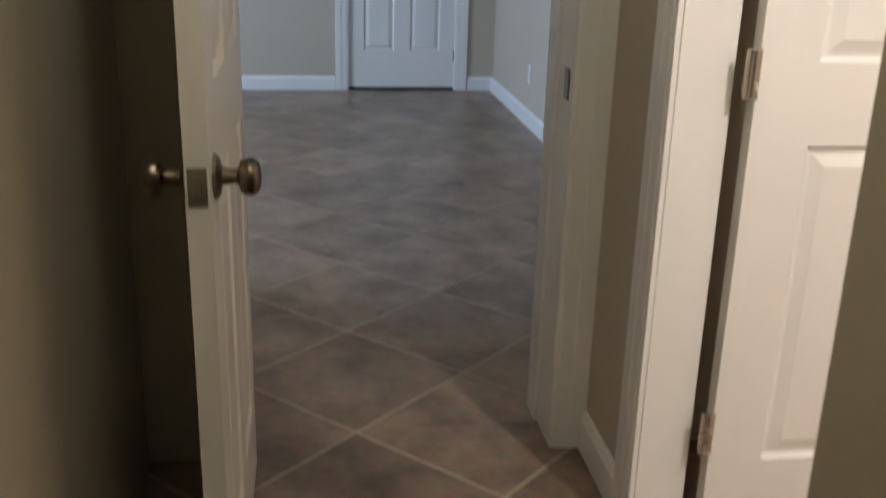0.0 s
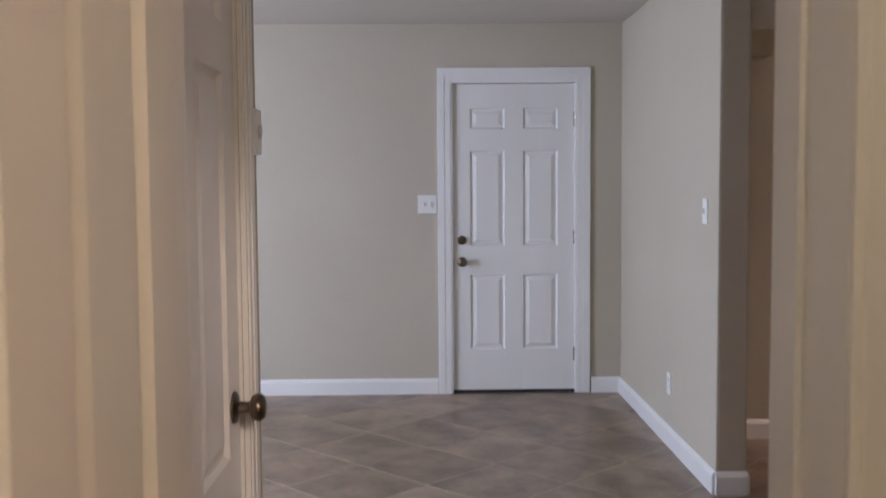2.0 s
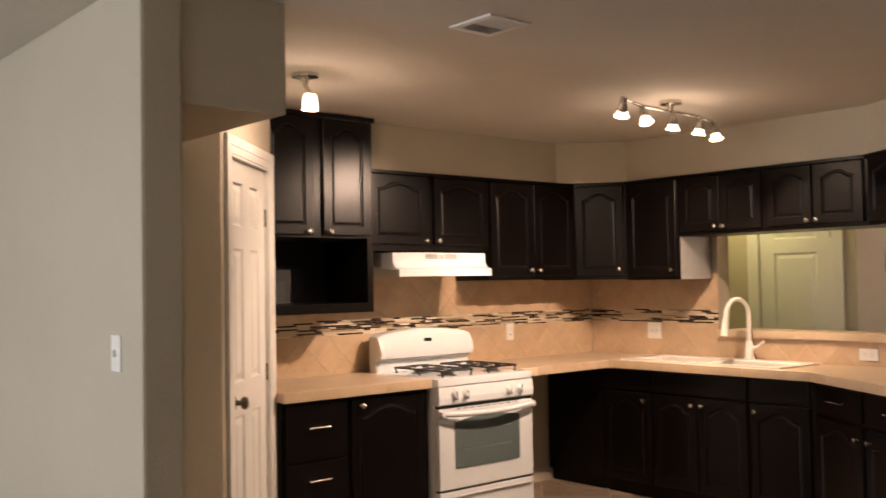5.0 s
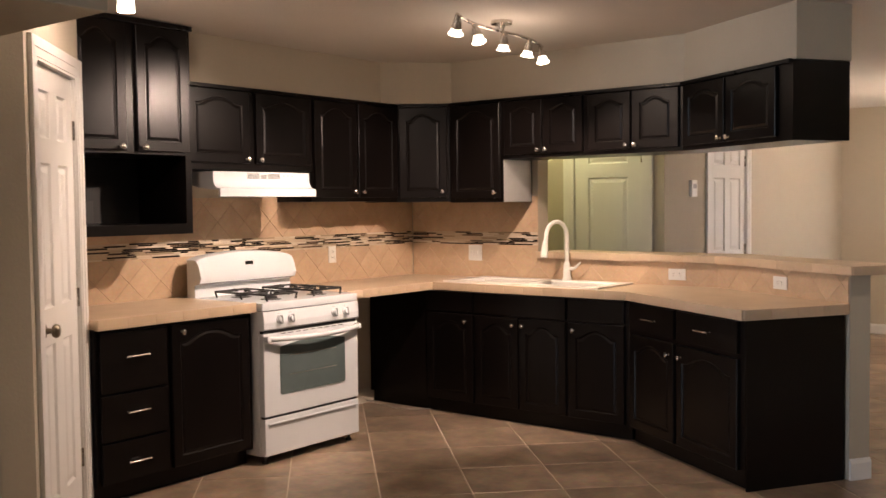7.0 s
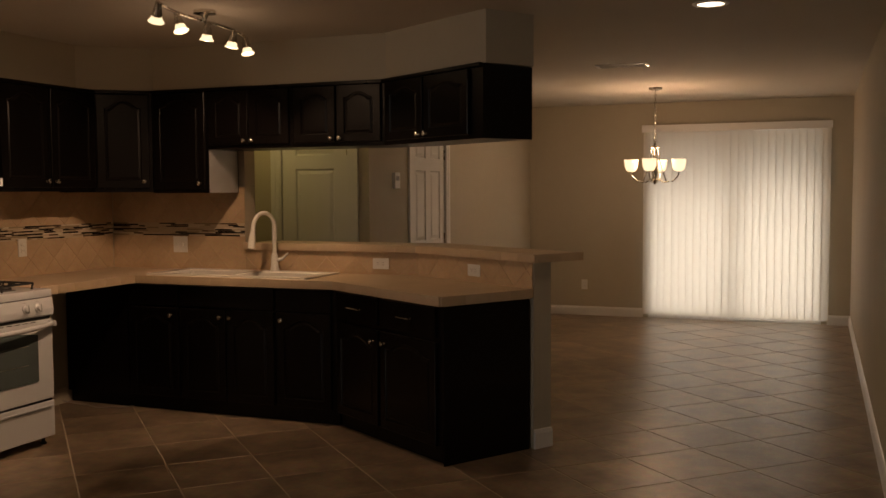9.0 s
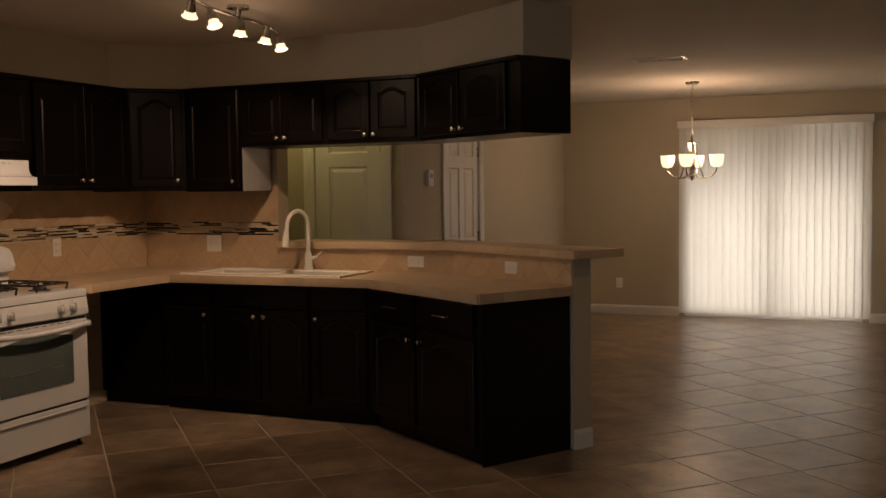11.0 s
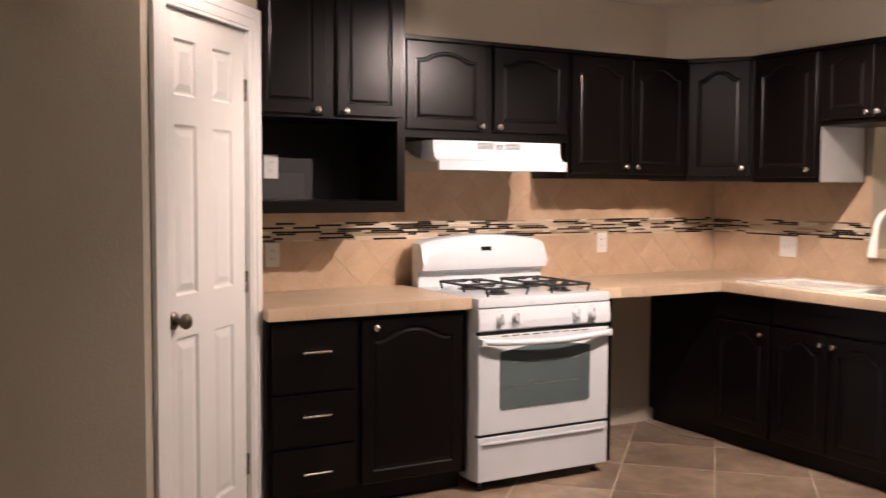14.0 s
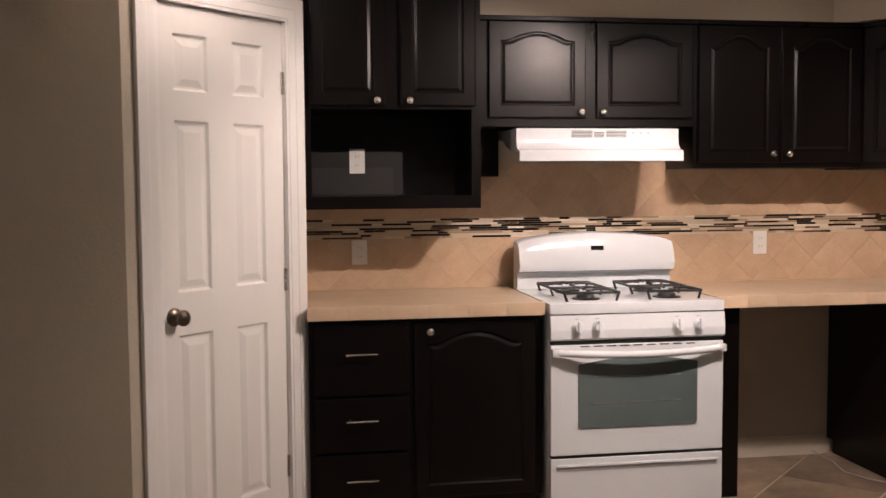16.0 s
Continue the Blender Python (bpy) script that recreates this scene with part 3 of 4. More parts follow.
def leaf(parent, x0, x1, z0, z1, knob=None, arch=True):
    d = part("door", cab_door(x1 - x0, z1 - z0, arch), ESPRESSO, parent, m=Matrix.Translation((x0, 0, z0)))
    if knob:
        knob_part(d, knob[0] - x0, knob[1] - z0)
    return d


def drawer(parent, x0, x1, z0, z1, handle=True, hz=None):
    d = part("drawer", slab_front(x1 - x0, z1 - z0), ESPRESSO, parent, m=Matrix.Translation((x0, 0, z0)))
    if handle:
        bar_handle(d, (x1 - x0) / 2, (hz - z0) if hz else (z1 - z0) / 2)
    return d


def wall_unit(m, w, z0, z1, label, doors, depth=0.33, crown=True):
    c = thing("wall_cabinet", m, label, "wall cabinet", "dark kitchen wall cabinets")
    part("body", box(0, 0, z0, w, depth, z1), ESPRESSO, c)
    if crown:
        part("crown", box(0.0, -0.026, z1 - 0.018, w, -0.0005, z1 + 0.004, 0.004), ESPRESSO, c)
    for d in doors:
        leaf(c, *d)
    return c


SIDE = pose(US, C2[1], 0, 0, 0, -90)
BACK = pose(0, UF, 0)
# tall cabinet with an open microwave niche
tall = thing("microwave_cabinet", pose(0, 7.58, 0), "tall espresso wall cabinet over an empty microwave niche", "wall cabinet", "dark kitchen wall cabinets")
TD = NORTH - 7.58
part("body", box(3.79, 0, 1.73, 4.55, TD, 2.43), ESPRESSO, tall)
for x0, x1 in ((3.79, 3.82), (4.51, 4.55)):
    part("niche_side", box(x0, 0, 1.305, x1, TD, 1.73), ESPRESSO, tall)
part("niche_shelf", box(3.82, 0, 1.305, 4.51, TD, 1.36), ESPRESSO, tall)
part("niche_back", box(3.82, TD - 0.012, 1.36, 4.51, TD, 1.73), CABIN, tall)
part("crown", box(3.79, -0.02, 2.405, 4.56, -0.0005, 2.432, 0.004), ESPRESSO, tall)
leaf(tall, 3.815, 4.135, 1.745, 2.40, (4.098, 1.765))
leaf(tall, 4.20, 4.525, 1.745, 2.40, (4.238, 1.765))
# thin sheet that draws the lit part of the niche back
part("light_patch", box(3.83, TD - 0.016, 1.365, 4.215, TD - 0.0125, 1.49), LIT_PATCH, tall, "patch of light on the niche back, put in as paler colour")
wall_unit(BACK @ pose(4.552, 0, 0), 1.022, 1.665, 2.15, "short espresso cabinet over the range hood, two arched doors", [(0.057, 0.503, 1.705, 2.13, (0.478, 1.73)), (0.555, 1.012, 1.705, 2.13, (0.582, 1.73))])
wall_unit(BACK @ pose(5.575, 0, 0), 0.845, 1.475, 2.15, "espresso wall cabinet with two arched doors", [(0.02, 0.415, 1.50, 2.13, (0.383, 1.54)), (0.432, 0.83, 1.50, 2.13, (0.463, 1.54))])
filler = tagged(part("filler_panel", box(4.552, 7.925, 1.445, 4.705, NORTH - 0.004, 1.664, 0.002), ESPRESSO, None), "dark filler panel beside the range hood", "filler panel")
C1 = (6.42, UF)
cw = math.hypot(C2[0] - C1[0], C2[1] - C1[1])
ang = math.degrees(math.atan2(C2[1] - C1[1], C2[0] - C1[0]))
corner = thing("corner_cabinet", pose(C1[0], C1[1], 0, 0, 0, ang), "angled espresso corner wall cabinet with one arched door", "wall cabinet", "dark kitchen wall cabinets")
inv = corner.matrix_basis.inverted()
part("body", prism([tuple((inv @ Vector((*p, 0))).xy) for p in (C1, C2, (SINK_X - 0.02, C2[1]), (SINK_X - 0.02, NORTH - 0.02), (C1[0], NORTH - 0.02))], 1.468, 2.15), ESPRESSO, corner)
part("crown", box(0, -0.026, 2.132, cw, -0.0005, 2.154, 0.004), ESPRESSO, corner)
leaf(corner, 0.02, cw - 0.02, 1.495, 2.13, (cw - 0.055, 1.54))
end_unit = wall_unit(SIDE, 0.45, 1.46, 2.15, "espresso wall cabinet with one arched door and a bare end panel", [(0.02, 0.432, 1.485, 2.13, (0.395, 1.525))], 0.355)
part("end_panel", box(0.4505, 0.004, 1.462, 0.4535, 0.345, 1.748), PANEL, end_unit, "unfinished light grey end panel")
wall_unit(SIDE @ pose(0.4505, 0, 0), 0.639, 1.75, 2.15, "short espresso wall cabinet over the bar, two arched doors", [(0.02, 0.315, 1.775, 2.13, (0.29, 1.80)), (0.325, 0.62, 1.775, 2.13, (0.35, 1.80))], 0.355)
wall_unit(SIDE @ pose(1.09, 0, 0), 0.65, 1.75, 2.15, "short espresso wall cabinet over the bar, two arched doors", [(0.02, 0.315, 1.775, 2.13, (0.29, 1.80)), (0.325, 0.63, 1.775, 2.13, (0.35, 1.80))], 0.355)
DIAG_ROT = math.degrees(math.atan2(DIAG.y, DIAG.x))
last = wall_unit(pose(UB.x, UB.y, 0, 0, 0, DIAG_ROT), 0.974, 1.75, 2.15, "angled short espresso wall cabinet at the end of the bar", [(0.03, 0.425, 1.775, 2.13, (0.395, 1.80)), (0.44, 0.86, 1.775, 2.13, (0.47, 1.80))], 0.35)
inv = last.matrix_basis.inverted()
part("corner_filler", prism([tuple((inv @ p).xy) for p in (UB + Vector((0.001, 0, 0)), UB + Vector((0.35, 0, 0)), UB + OUT * 0.35)], 1.751, 2.149), ESPRESSO, last)

# base cabinets
left = thing("base_cabinet", pose(0, 7.37, 0), "espresso base cabinet with three drawers and one door", "base cabinet", "dark kitchen base cabinets")
part("body", box(3.79, 0, 0.09, 4.765, 0.64, 0.866), ESPRESSO, left)
part("toe_kick", box(3.79, 0.06, 0, 4.765, 0.64, 0.0895), ESPRESSO, left)
drawer(left, 3.812, 4.195, 0.55, 0.845, True, 0.72)
drawer(left, 3.812, 4.195, 0.315, 0.537, True, 0.445)
drawer(left, 3.812, 4.195, 0.105, 0.302, True, 0.197)
leaf(left, 4.225, 4.735, 0.105, 0.845, (4.287, 0.804))
tagged(part("filler_panel", box(5.60, 7.44, 0, 5.69, NORTH - 0.004, 0.864, 0.002), ESPRESSO, None), "dark end panel between stove and dishwasher gap", "filler panel")


def base_unit(m, w, label, depth=0.5):
    c = thing("base_cabinet", m, label, "base cabinet", "dark kitchen base cabinets")
    part("body", box(0, 0, 0.085, w, depth, 0.866), ESPRESSO, c)
    part("toe_kick", box(0, 0.035, 0, w, depth, 0.0845), ESPRESSO, c)
    return c


BX = 6.465
b = base_unit(pose(BX, NORTH - 0.01, 0, 0, 0, -90), 0.54, "blank espresso corner base cabinet beside the dishwasher gap")
b = base_unit(pose(BX, 7.48, 0, 0, 0, -90), 0.415, "espresso base cabinet with one door under the counter corner")
leaf(b, 0.012, 0.405, 0.10, 0.70, (0.355, 0.652))
drawer(b, 0.012, 0.405, 0.715, 0.85, False)
b = base_unit(pose(BX, 7.065, 0, 0, 0, -90), 0.73, "espresso sink base cabinet with two doors")
leaf(b, 0.01, 0.358, 0.10, 0.70, (0.325, 0.652))
leaf(b, 0.368, 0.72, 0.10, 0.70, (0.40, 0.652))
drawer(b, 0.01, 0.72, 0.715, 0.85, False)
b = base_unit(pose(BX, 6.335, 0, 0, 0, -90), 0.43, "espresso base cabinet with one door beside the sink")
leaf(b, 0.012, 0.40, 0.10, 0.70, (0.05, 0.652))
drawer(b, 0.012, 0.40, 0.715, 0.85, False)
b = base_unit(pose(6.465, 5.905, 0, 0, 0, DIAG_ROT), 1.12, "angled espresso base cabinet with two drawers and two doors", 0.60)
leaf(b, 0.03, 0.50, 0.10, 0.66, (0.455, 0.595))
leaf(b, 0.53, 1.075, 0.10, 0.66, (0.575, 0.595))
drawer(b, 0.03, 0.50, 0.685, 0.848)
drawer(b, 0.53, 1.075, 0.685, 0.848)
part("end_panel", box(1.1205, 0.002, 0.0, 1.127, 0.60, 0.865), ESPRESSO, b)

# worktops
ZT = 0.912
top_left = tagged(part("worktop", prism([(3.788, 7.335), (4.77, 7.335), (4.77, NORTH - 0.004), (3.788, NORTH - 0.004)], ZT - 0.046, ZT, bevel=0.008), STONE, None, smooth=True), "beige stone-look worktop with rounded edge beside the stove", "worktop")
tip = Vector((5.81, 4.955, 0))
bmw = bmesh.new()
HY0, HY1, HXA, HXB = 6.18, 7.27, 6.50, 6.90
prism([(5.553, 7.385), (6.405, 7.385), (6.41, HY1), (SINK_X - 0.003, HY1), (SINK_X - 0.003, NORTH - 0.004), (5.553, NORTH - 0.004)], ZT - 0.046, ZT, bmw)
prism([(6.42, 5.90), (tip.x, tip.y), tuple((END - OUT * 0.003).xy), (BEND.x - 0.003, BEND.y), (SINK_X - 0.003, HY0), (6.4165, HY0)], ZT - 0.046, ZT, bmw)
prism([(6.4165, HY0), (HXA, HY0), (HXA, HY1), (6.41, HY1)], ZT - 0.046, ZT, bmw)
prism([(HXB, HY0), (SINK_X - 0.003, HY0), (SINK_X - 0.003, HY1), (HXB, HY1)], ZT - 0.046, ZT, bmw)
bmesh.ops.remove_doubles(bmw, verts=bmw.verts, dist=1e-4)
top_right = tagged(part("worktop", bmw, STONE, None), "beige stone-look worktop turning along the sink to an angled end", "worktop")


def offset_line(d0, a):
    """Outline of the ledge: overhang d0 to the kitchen, a to the dining side."""
    k = math.tan(0.285)
    return [(SINK_X - d0, 6.88), (BEND.x - d0, BEND.y + d0 * k), tuple((END + DIAG * 0.05 - OUT * d0).xy), tuple((END + DIAG * 0.05 + OUT * (TH + a)).xy), (SINK_X + TH + a, BEND.y - (TH + a) * k), (SINK_X + TH + a, 6.88)]


bar = tagged(part("bar_top", prism(offset_line(0.03, 0.2), 1.067, 1.108, bevel=0.008), STONE, None, smooth=True), "beige stone-look bar ledge on the low wall", "bar top")


def edge_tiles(parent, pts, z0, z1, out=0.012, length=0.152):
    """Rounded edge tiles along a line of points; they stand to the right of the way."""
    made = {}
    for p, q in zip(pts, pts[1:]):
        p, q = Vector((*p, 0)), Vector((*q, 0))
        d = (q - p).normalized()
        turn = math.degrees(math.atan2(d.y, d.x))
        n = max(1, round((q - p).length / length))
        ln = (q - p).length / n
        key = round(ln, 4)
        if key not in made:
            made[key] = mesh_of("edge_tile", box(0.0001, -out, z0, ln - 0.0001, 0.02, z1, 0.0022), STONE, True)
        for k in range(n):
            e = new("edge_tile", made[key])
            e.parent = parent
            c = p + d * (k * ln)
            e.matrix_basis = pose(c.x, c.y, 0, 0, 0, turn)


edge_tiles(top_left, [(3.788, 7.335), (4.77, 7.335)], ZT - 0.05, ZT + 0.003)
edge_tiles(top_right, [(5.553, 7.385), (6.405, 7.385)], ZT - 0.05, ZT + 0.003)
edge_tiles(top_right, [(6.409, 7.37), (6.42, 5.90), (tip.x, tip.y), tuple((END - OUT * 0.02).xy)], ZT - 0.05, ZT + 0.003)
bo = offset_line(0.03, 0.2)
edge_tiles(bar, [bo[0], bo[1], bo[2], bo[3]], 1.064, 1.111, 0.008)

# sink and tap
sink = thing("kitchen_sink", pose(6.70, 6.725, ZT), "white double-bowl drop-in sink", "sink")
for (x0, y0, x1, y1) in ((-0.175, -0.535, 0.145, -0.03), (-0.175, 0.03, 0.145, 0.53)):
    bm = bmesh.new()
    rings = []
    for ins, z in ((0, 0.012), (0.012, 0.004), (0.02, -0.16), (0.05, -0.175)):
        rings.append([bm.verts.new((x, y, z)) for x, y in ((x0 + ins, y0 + ins), (x1 - ins, y0 + ins), (x1 - ins, y1 - ins), (x0 + ins, y1 - ins))])
    for a, c in zip(rings, rings[1:]):
        for k in range(4):
            bm.faces.new((a[k], a[(k + 1) % 4], c[(k + 1) % 4], c[k]))
    bm.faces.new(rings[-1])
    part("bowl", bm, PORCELAIN, sink)
bm = bmesh.new()
for r in ((-0.235, -0.605, -0.175, 0.605), (0.145, -0.605, 0.235, 0.605), (-0.175, -0.605, 0.145, -0.535), (-0.175, 0.53, 0.145, 0.605), (-0.175, -0.03, 0.145, 0.03)):
    box(r[0], r[1], 0.0005, r[2], r[3], 0.012, 0, bm)
bmesh.ops.remove_doubles(bm, verts=bm.verts, dist=1e-4)
part("rim", bm, PORCELAIN, sink, "smooth white sink rim")
tap = thing("kitchen_tap", pose(6.875, 6.585, ZT + 0.012), "white gooseneck pull-down kitchen tap", "tap")
arc = [(0, 0, 0.05), (0, 0, 0.30)] + [(-0.10 + 0.10 * math.cos(radians(a)), 0.02 * (1 - math.cos(radians(a))), 0.30 + 0.10 * math.sin(radians(a))) for a in range(15, 181, 15)] + [(-0.205, 0.042, 0.265)]
part("spout", tube(arc, 0.0145, 14), PORCELAIN, tap, smooth=True)
part("spray_head", tube([(-0.205, 0.042, 0.27), (-0.212, 0.043, 0.23), (-0.222, 0.044, 0.165)], [0.016, 0.022, 0.024], 14), PORCELAIN, tap, smooth=True)
part("base", lathe([(0, 0), (0.034, 0), (0.034, 0.008), (0.026, 0.03), (0.024, 0.1), (0.017, 0.125), (0, 0.126)]), PORCELAIN, tap, smooth=True)
part("lever", tube([(0.0, -0.012, 0.075), (0.01, -0.055, 0.085), (0.02, -0.095, 0.125)], [0.016, 0.010, 0.006], 10), PORCELAIN, tap, smooth=True)


# stove
def stove():
    st = thing("gas_stove", pose(4.778, 7.295, 0), "white freestanding gas stove with four burners", "stove")
    W, D = 0.767, 0.655
    part("body", box(0.004, 0.03, 0.045, W - 0.004, D, 0.865, 0.004), ENAMEL, st)
    part("cooktop", box(0, -0.012, 0.866, W, D, 0.912, 0.012), ENAMEL, st, smooth=True)
    # control panel
    bm = bmesh.new()
    prof = [(-0.006, 0.756), (-0.02, 0.765), (-0.022, 0.8), (-0.014, 0.862), (0.03, 0.864), (0.03, 0.756)]
    for x in (0.002, W - 0.002):
        for y, z in prof:
            bm.verts.new((x, y, z))
    bm.verts.ensure_lookup_table()
    n = len(prof)
    for k in range(n):
        bm.faces.new((bm.verts[k], bm.verts[(k + 1) % n], bm.verts[n + (k + 1) % n], bm.verts[n + k]))
    bm.faces.new(bm.verts[:n])
    bm.faces.new(bm.verts[n:])
    panel = part("control_panel", bm, ENAMEL, st)
    for x in (0.118, 0.205, 0.555, 0.648):
        m = Matrix.Translation((x, -0.02, 0.812)) @ Matrix.Rotation(radians(84), 4, "X")
        k = part("knob", lathe([(0, 0), (0.026, 0), (0.026, 0.006), (0.021, 0.010), (0.018, 0.026), (0.0, 0.028)], seg=20), ENAMEL, panel, "white plastic burner knob", m=m, smooth=True)
        part("grip", box(-0.006, -0.024, 0.008, 0.006, 0.024, 0.036, 0.003), ENAMEL, k)
        part("dial_mark", box(-0.012, 0.034, 0.0, 0.006, 0.037, 0.002), MARK, k)
    # dark strip painted as the shade of the gap above the oven door
    part("trim_gap_shade", box(0.012, -0.004, 0.738, W - 0.012, 0.029, 0.756), SLOT, st)
    d = part("oven_door", box(0.004, -0.012, 0.272, W - 0.004, 0.028, 0.738, 0.006), ENAMEL, st)
    # window with a bowed top
    pts = [(0.13, 0.385), (0.637, 0.385), (0.645, 0.393)] + [(0.645 - 0.523 * i / 12, 0.655 + 0.028 * math.sin(math.pi * i / 12)) for i in range(13)] + [(0.122, 0.393)]
    bm = prism(pts, 0, 0.004)
    bmesh.ops.transform(bm, matrix=Matrix.Translation((0, -0.0125, 0)) @ ALONG_Y, verts=bm.verts)
    win = part("oven_window", bm, OVEN_GLASS, d, "dark grey-green oven glass")
    for z in (0.49, 0.60):
        part("rack_line", box(0.19, -0.0178, z, 0.57, -0.0168, z + 0.003), GREY_METAL, win)
    part("seam", box(0.004, -0.0135, 0.655 + 0.035, W - 0.004, -0.0122, 0.6925), MARK, d)
    hp = [(0.02 + (W - 0.04) * i / 16, -0.03 - 0.038 * math.sin(math.pi * i / 16) ** 0.6, 0.712 - 0.012 * math.sin(math.pi * i / 16)) for i in range(17)]
    bm = tube(hp, 0.015, 10)
    for x in (0.02, W - 0.02):
        box(x - 0.016, -0.046, 0.695, x + 0.016, -0.011, 0.727, 0.006, bm)
    part("handle", bm, ENAMEL, d, "white curved oven handle", smooth=True)
    for k in range(9):
        part("vent_slot", box(0.13 + k * 0.058, -0.0135, 0.7285, 0.17 + k * 0.058, -0.0121, 0.733), SLOT, d)
    dr = part("storage_drawer", box(0.004, -0.012, 0.05, W - 0.004, 0.028, 0.258, 0.005), ENAMEL, st)
    # no cut here: flat grey strip paints the shade under the lip
    part("groove_shade", box(0.03, -0.0135, 0.205, W - 0.03, -0.0122, 0.224, 0.0), MARK, dr)
    part("groove_lip", box(0.026, -0.02, 0.224, W - 0.026, -0.0122, 0.234, 0.003), ENAMEL, dr)
    # dark strip painted as the shade between oven door and drawer
    part("gap_shade", box(0.01, 0.0, 0.257, W - 0.01, 0.029, 0.273), SLOT, st)
    for x in (0.03, W - 0.06):
        for y in (0.04, D - 0.06):
            part("foot", lathe([(0, 0), (0.018, 0), (0.018, 0.012), (0.010, 0.016), (0.010, 0.046), (0, 0.046)], m=Matrix.Translation((x + 0.015, y, 0)), seg=12), BLACK, st)
    # backguard, bowed along its top
    bm = bmesh.new()
    n, loops = 24, []
    for i in range(n + 1):
        x = 0.004 + (W - 0.008) * i / n
        e = min(1.0, min(i, n - i) / 2.0)
        zt = 1.135 + 0.032 * math.sin(math.pi * i / n) + 0.012 * math.sqrt(e)
        loops.append([bm.verts.new((x, y, z)) for y, z in ((0.582, 0.905), (0.582, 0.988), (0.535, 0.998), (0.522, 1.03), (0.545, zt - 0.035), (0.565, zt - 0.006), (0.59, zt), (0.655, zt), (0.655, 0.905))])
    for a, c in zip(loops, loops[1:]):
        for k in range(9):
            bm.faces.new((a[k], a[(k + 1) % 9], c[(k + 1) % 9], c[k]))
    bm.faces.new(loops[0])
    bm.faces.new(loops[-1])
    bg = part("backguard", bm, ENAMEL, st, smooth=True)
    tilt = Matrix.Translation((W / 2, 0.5395, 1.088)) @ Matrix.Rotation(radians(-9), 4, "X")
    part("display_frame", box(-0.12, -0.0035, -0.042, 0.12, 0.0, 0.04, 0.001), ENAMEL, bg, m=tilt)
    part("display", box(-0.032, -0.0055, 0.002, 0.03, -0.0036, 0.026), DISPLAY, bg, "black oven clock display", m=tilt)
    for k in range(4):
        for s in (-1, 1):
            part("key", box(s * 0.075 - 0.028 + (k % 2) * 0.03, -0.0045, -0.03 + (k // 2) * 0.03, s * 0.075 - 0.006 + (k % 2) * 0.03, -0.0036, -0.026 + (k // 2) * 0.03), FAINT, bg, m=tilt)
    part("badge", lathe([(0, 0), (0.008, 0), (0.008, 0.002), (0, 0.002)], m=tilt @ Matrix.Translation((0, -0.0036, -0.022)) @ ALONG_Y, seg=16), NICKEL, bg)
    # burners and grates
    for gx in (0.2, W - 0.2):
        for gy in (0.14, 0.40):
            part("burner", lathe([(0, 0.9115), (0.062, 0.9115), (0.058, 0.916), (0.04, 0.918), (0.036, 0.93), (0.03, 0.934), (0, 0.935)], m=Matrix.Translation((gx, gy, 0)), seg=20), IRON, st, smooth=True)
        bm = bmesh.new()
        x0, x1, y0, y1, z = gx - 0.12, gx + 0.12, 0.05, 0.49, 0.948
        tube([(x0, y0, z), (x1, y0, z), (x1, y1, z), (x0, y1, z)], 0.006, 8, bm, True)
        tube([(x0, (y0 + y1) / 2, z), (x1, (y0 + y1) / 2, z)], 0.006, 8, bm)
        for gy in (0.14, 0.40):
            for a in range(0, 360, 90):
                r = 0.12 if a in (0, 180) else 0.09
                c, s_ = math.cos(radians(a)), math.sin(radians(a))
                tube([(gx + r * c, gy + r * s_, z), (gx + 0.06 * c, gy + 0.06 * s_, z + 0.006), (gx + 0.028 * c, gy + 0.028 * s_, z + 0.002)], 0.0055, 8, bm)
        for x in (x0, x1):
            for y in (y0, (y0 + y1) / 2, y1):
                tube([(x, y, z), (x + (0.012 if x == x0 else -0.012), y, 0.912)], 0.006, 8, bm)
        part("grate", bm, IRON, st, "black cast iron burner grate", smooth=True)
    return st


stove()

# range hood
hood = thing("range_hood", pose(4.715, 7.545, 0), "white under-cabinet range hood", "range hood")
HW = 0.75
# side outline: set-back fascia, curve out to the lip, hollow underside that rises to the back
HOOD_SIDE = [(0.06, 1.652), (0.06, 1.602), (0.056, 1.585), (0.046, 1.570), (0.03, 1.559), (0.0, 1.553), (0.0, 1.507), (0.012, 1.505), (0.012, 1.546), (0.10, 1.550), (0.20, 1.562), (0.28, 1.584), (0.34, 1.612), (0.48, 1.615), (0.48, 1.652)]
bm = bmesh.new()
ends = [[bm.verts.new((x, y, z)) for y, z in HOOD_SIDE] for x in (0.0, HW)]
for k in range(len(HOOD_SIDE)):
    q = (k + 1) % len(HOOD_SIDE)
    bm.faces.new((ends[0][k], ends[0][q], ends[1][q], ends[1][k]))
bm.faces.new(ends[0])
bm.faces.new(ends[1][::-1])
part("shell", bm, ENAMEL, hood, smooth=True)
part("filter", box(0.10, 0.35, 1.607, HW - 0.05, 0.46, 1.613), GREY_METAL, hood, "grey mesh grease filter")
for x0 in (0.25, 0.355, 0.41):
    for k in range(5 if x0 != 0.355 else 4):
        part("vent_slot", box(x0, 0.0588, 1.613 + k * 0.0065, x0 + (0.095 if x0 != 0.355 else 0.045), 0.061, 1.6163 + k * 0.0065), SLOT, hood)
for k in range(3):
    part("switch_mark", box(0.53 + k * 0.035, 0.0588, 1.628, 0.542 + k * 0.035, 0.061, 1.636), MARK, hood)


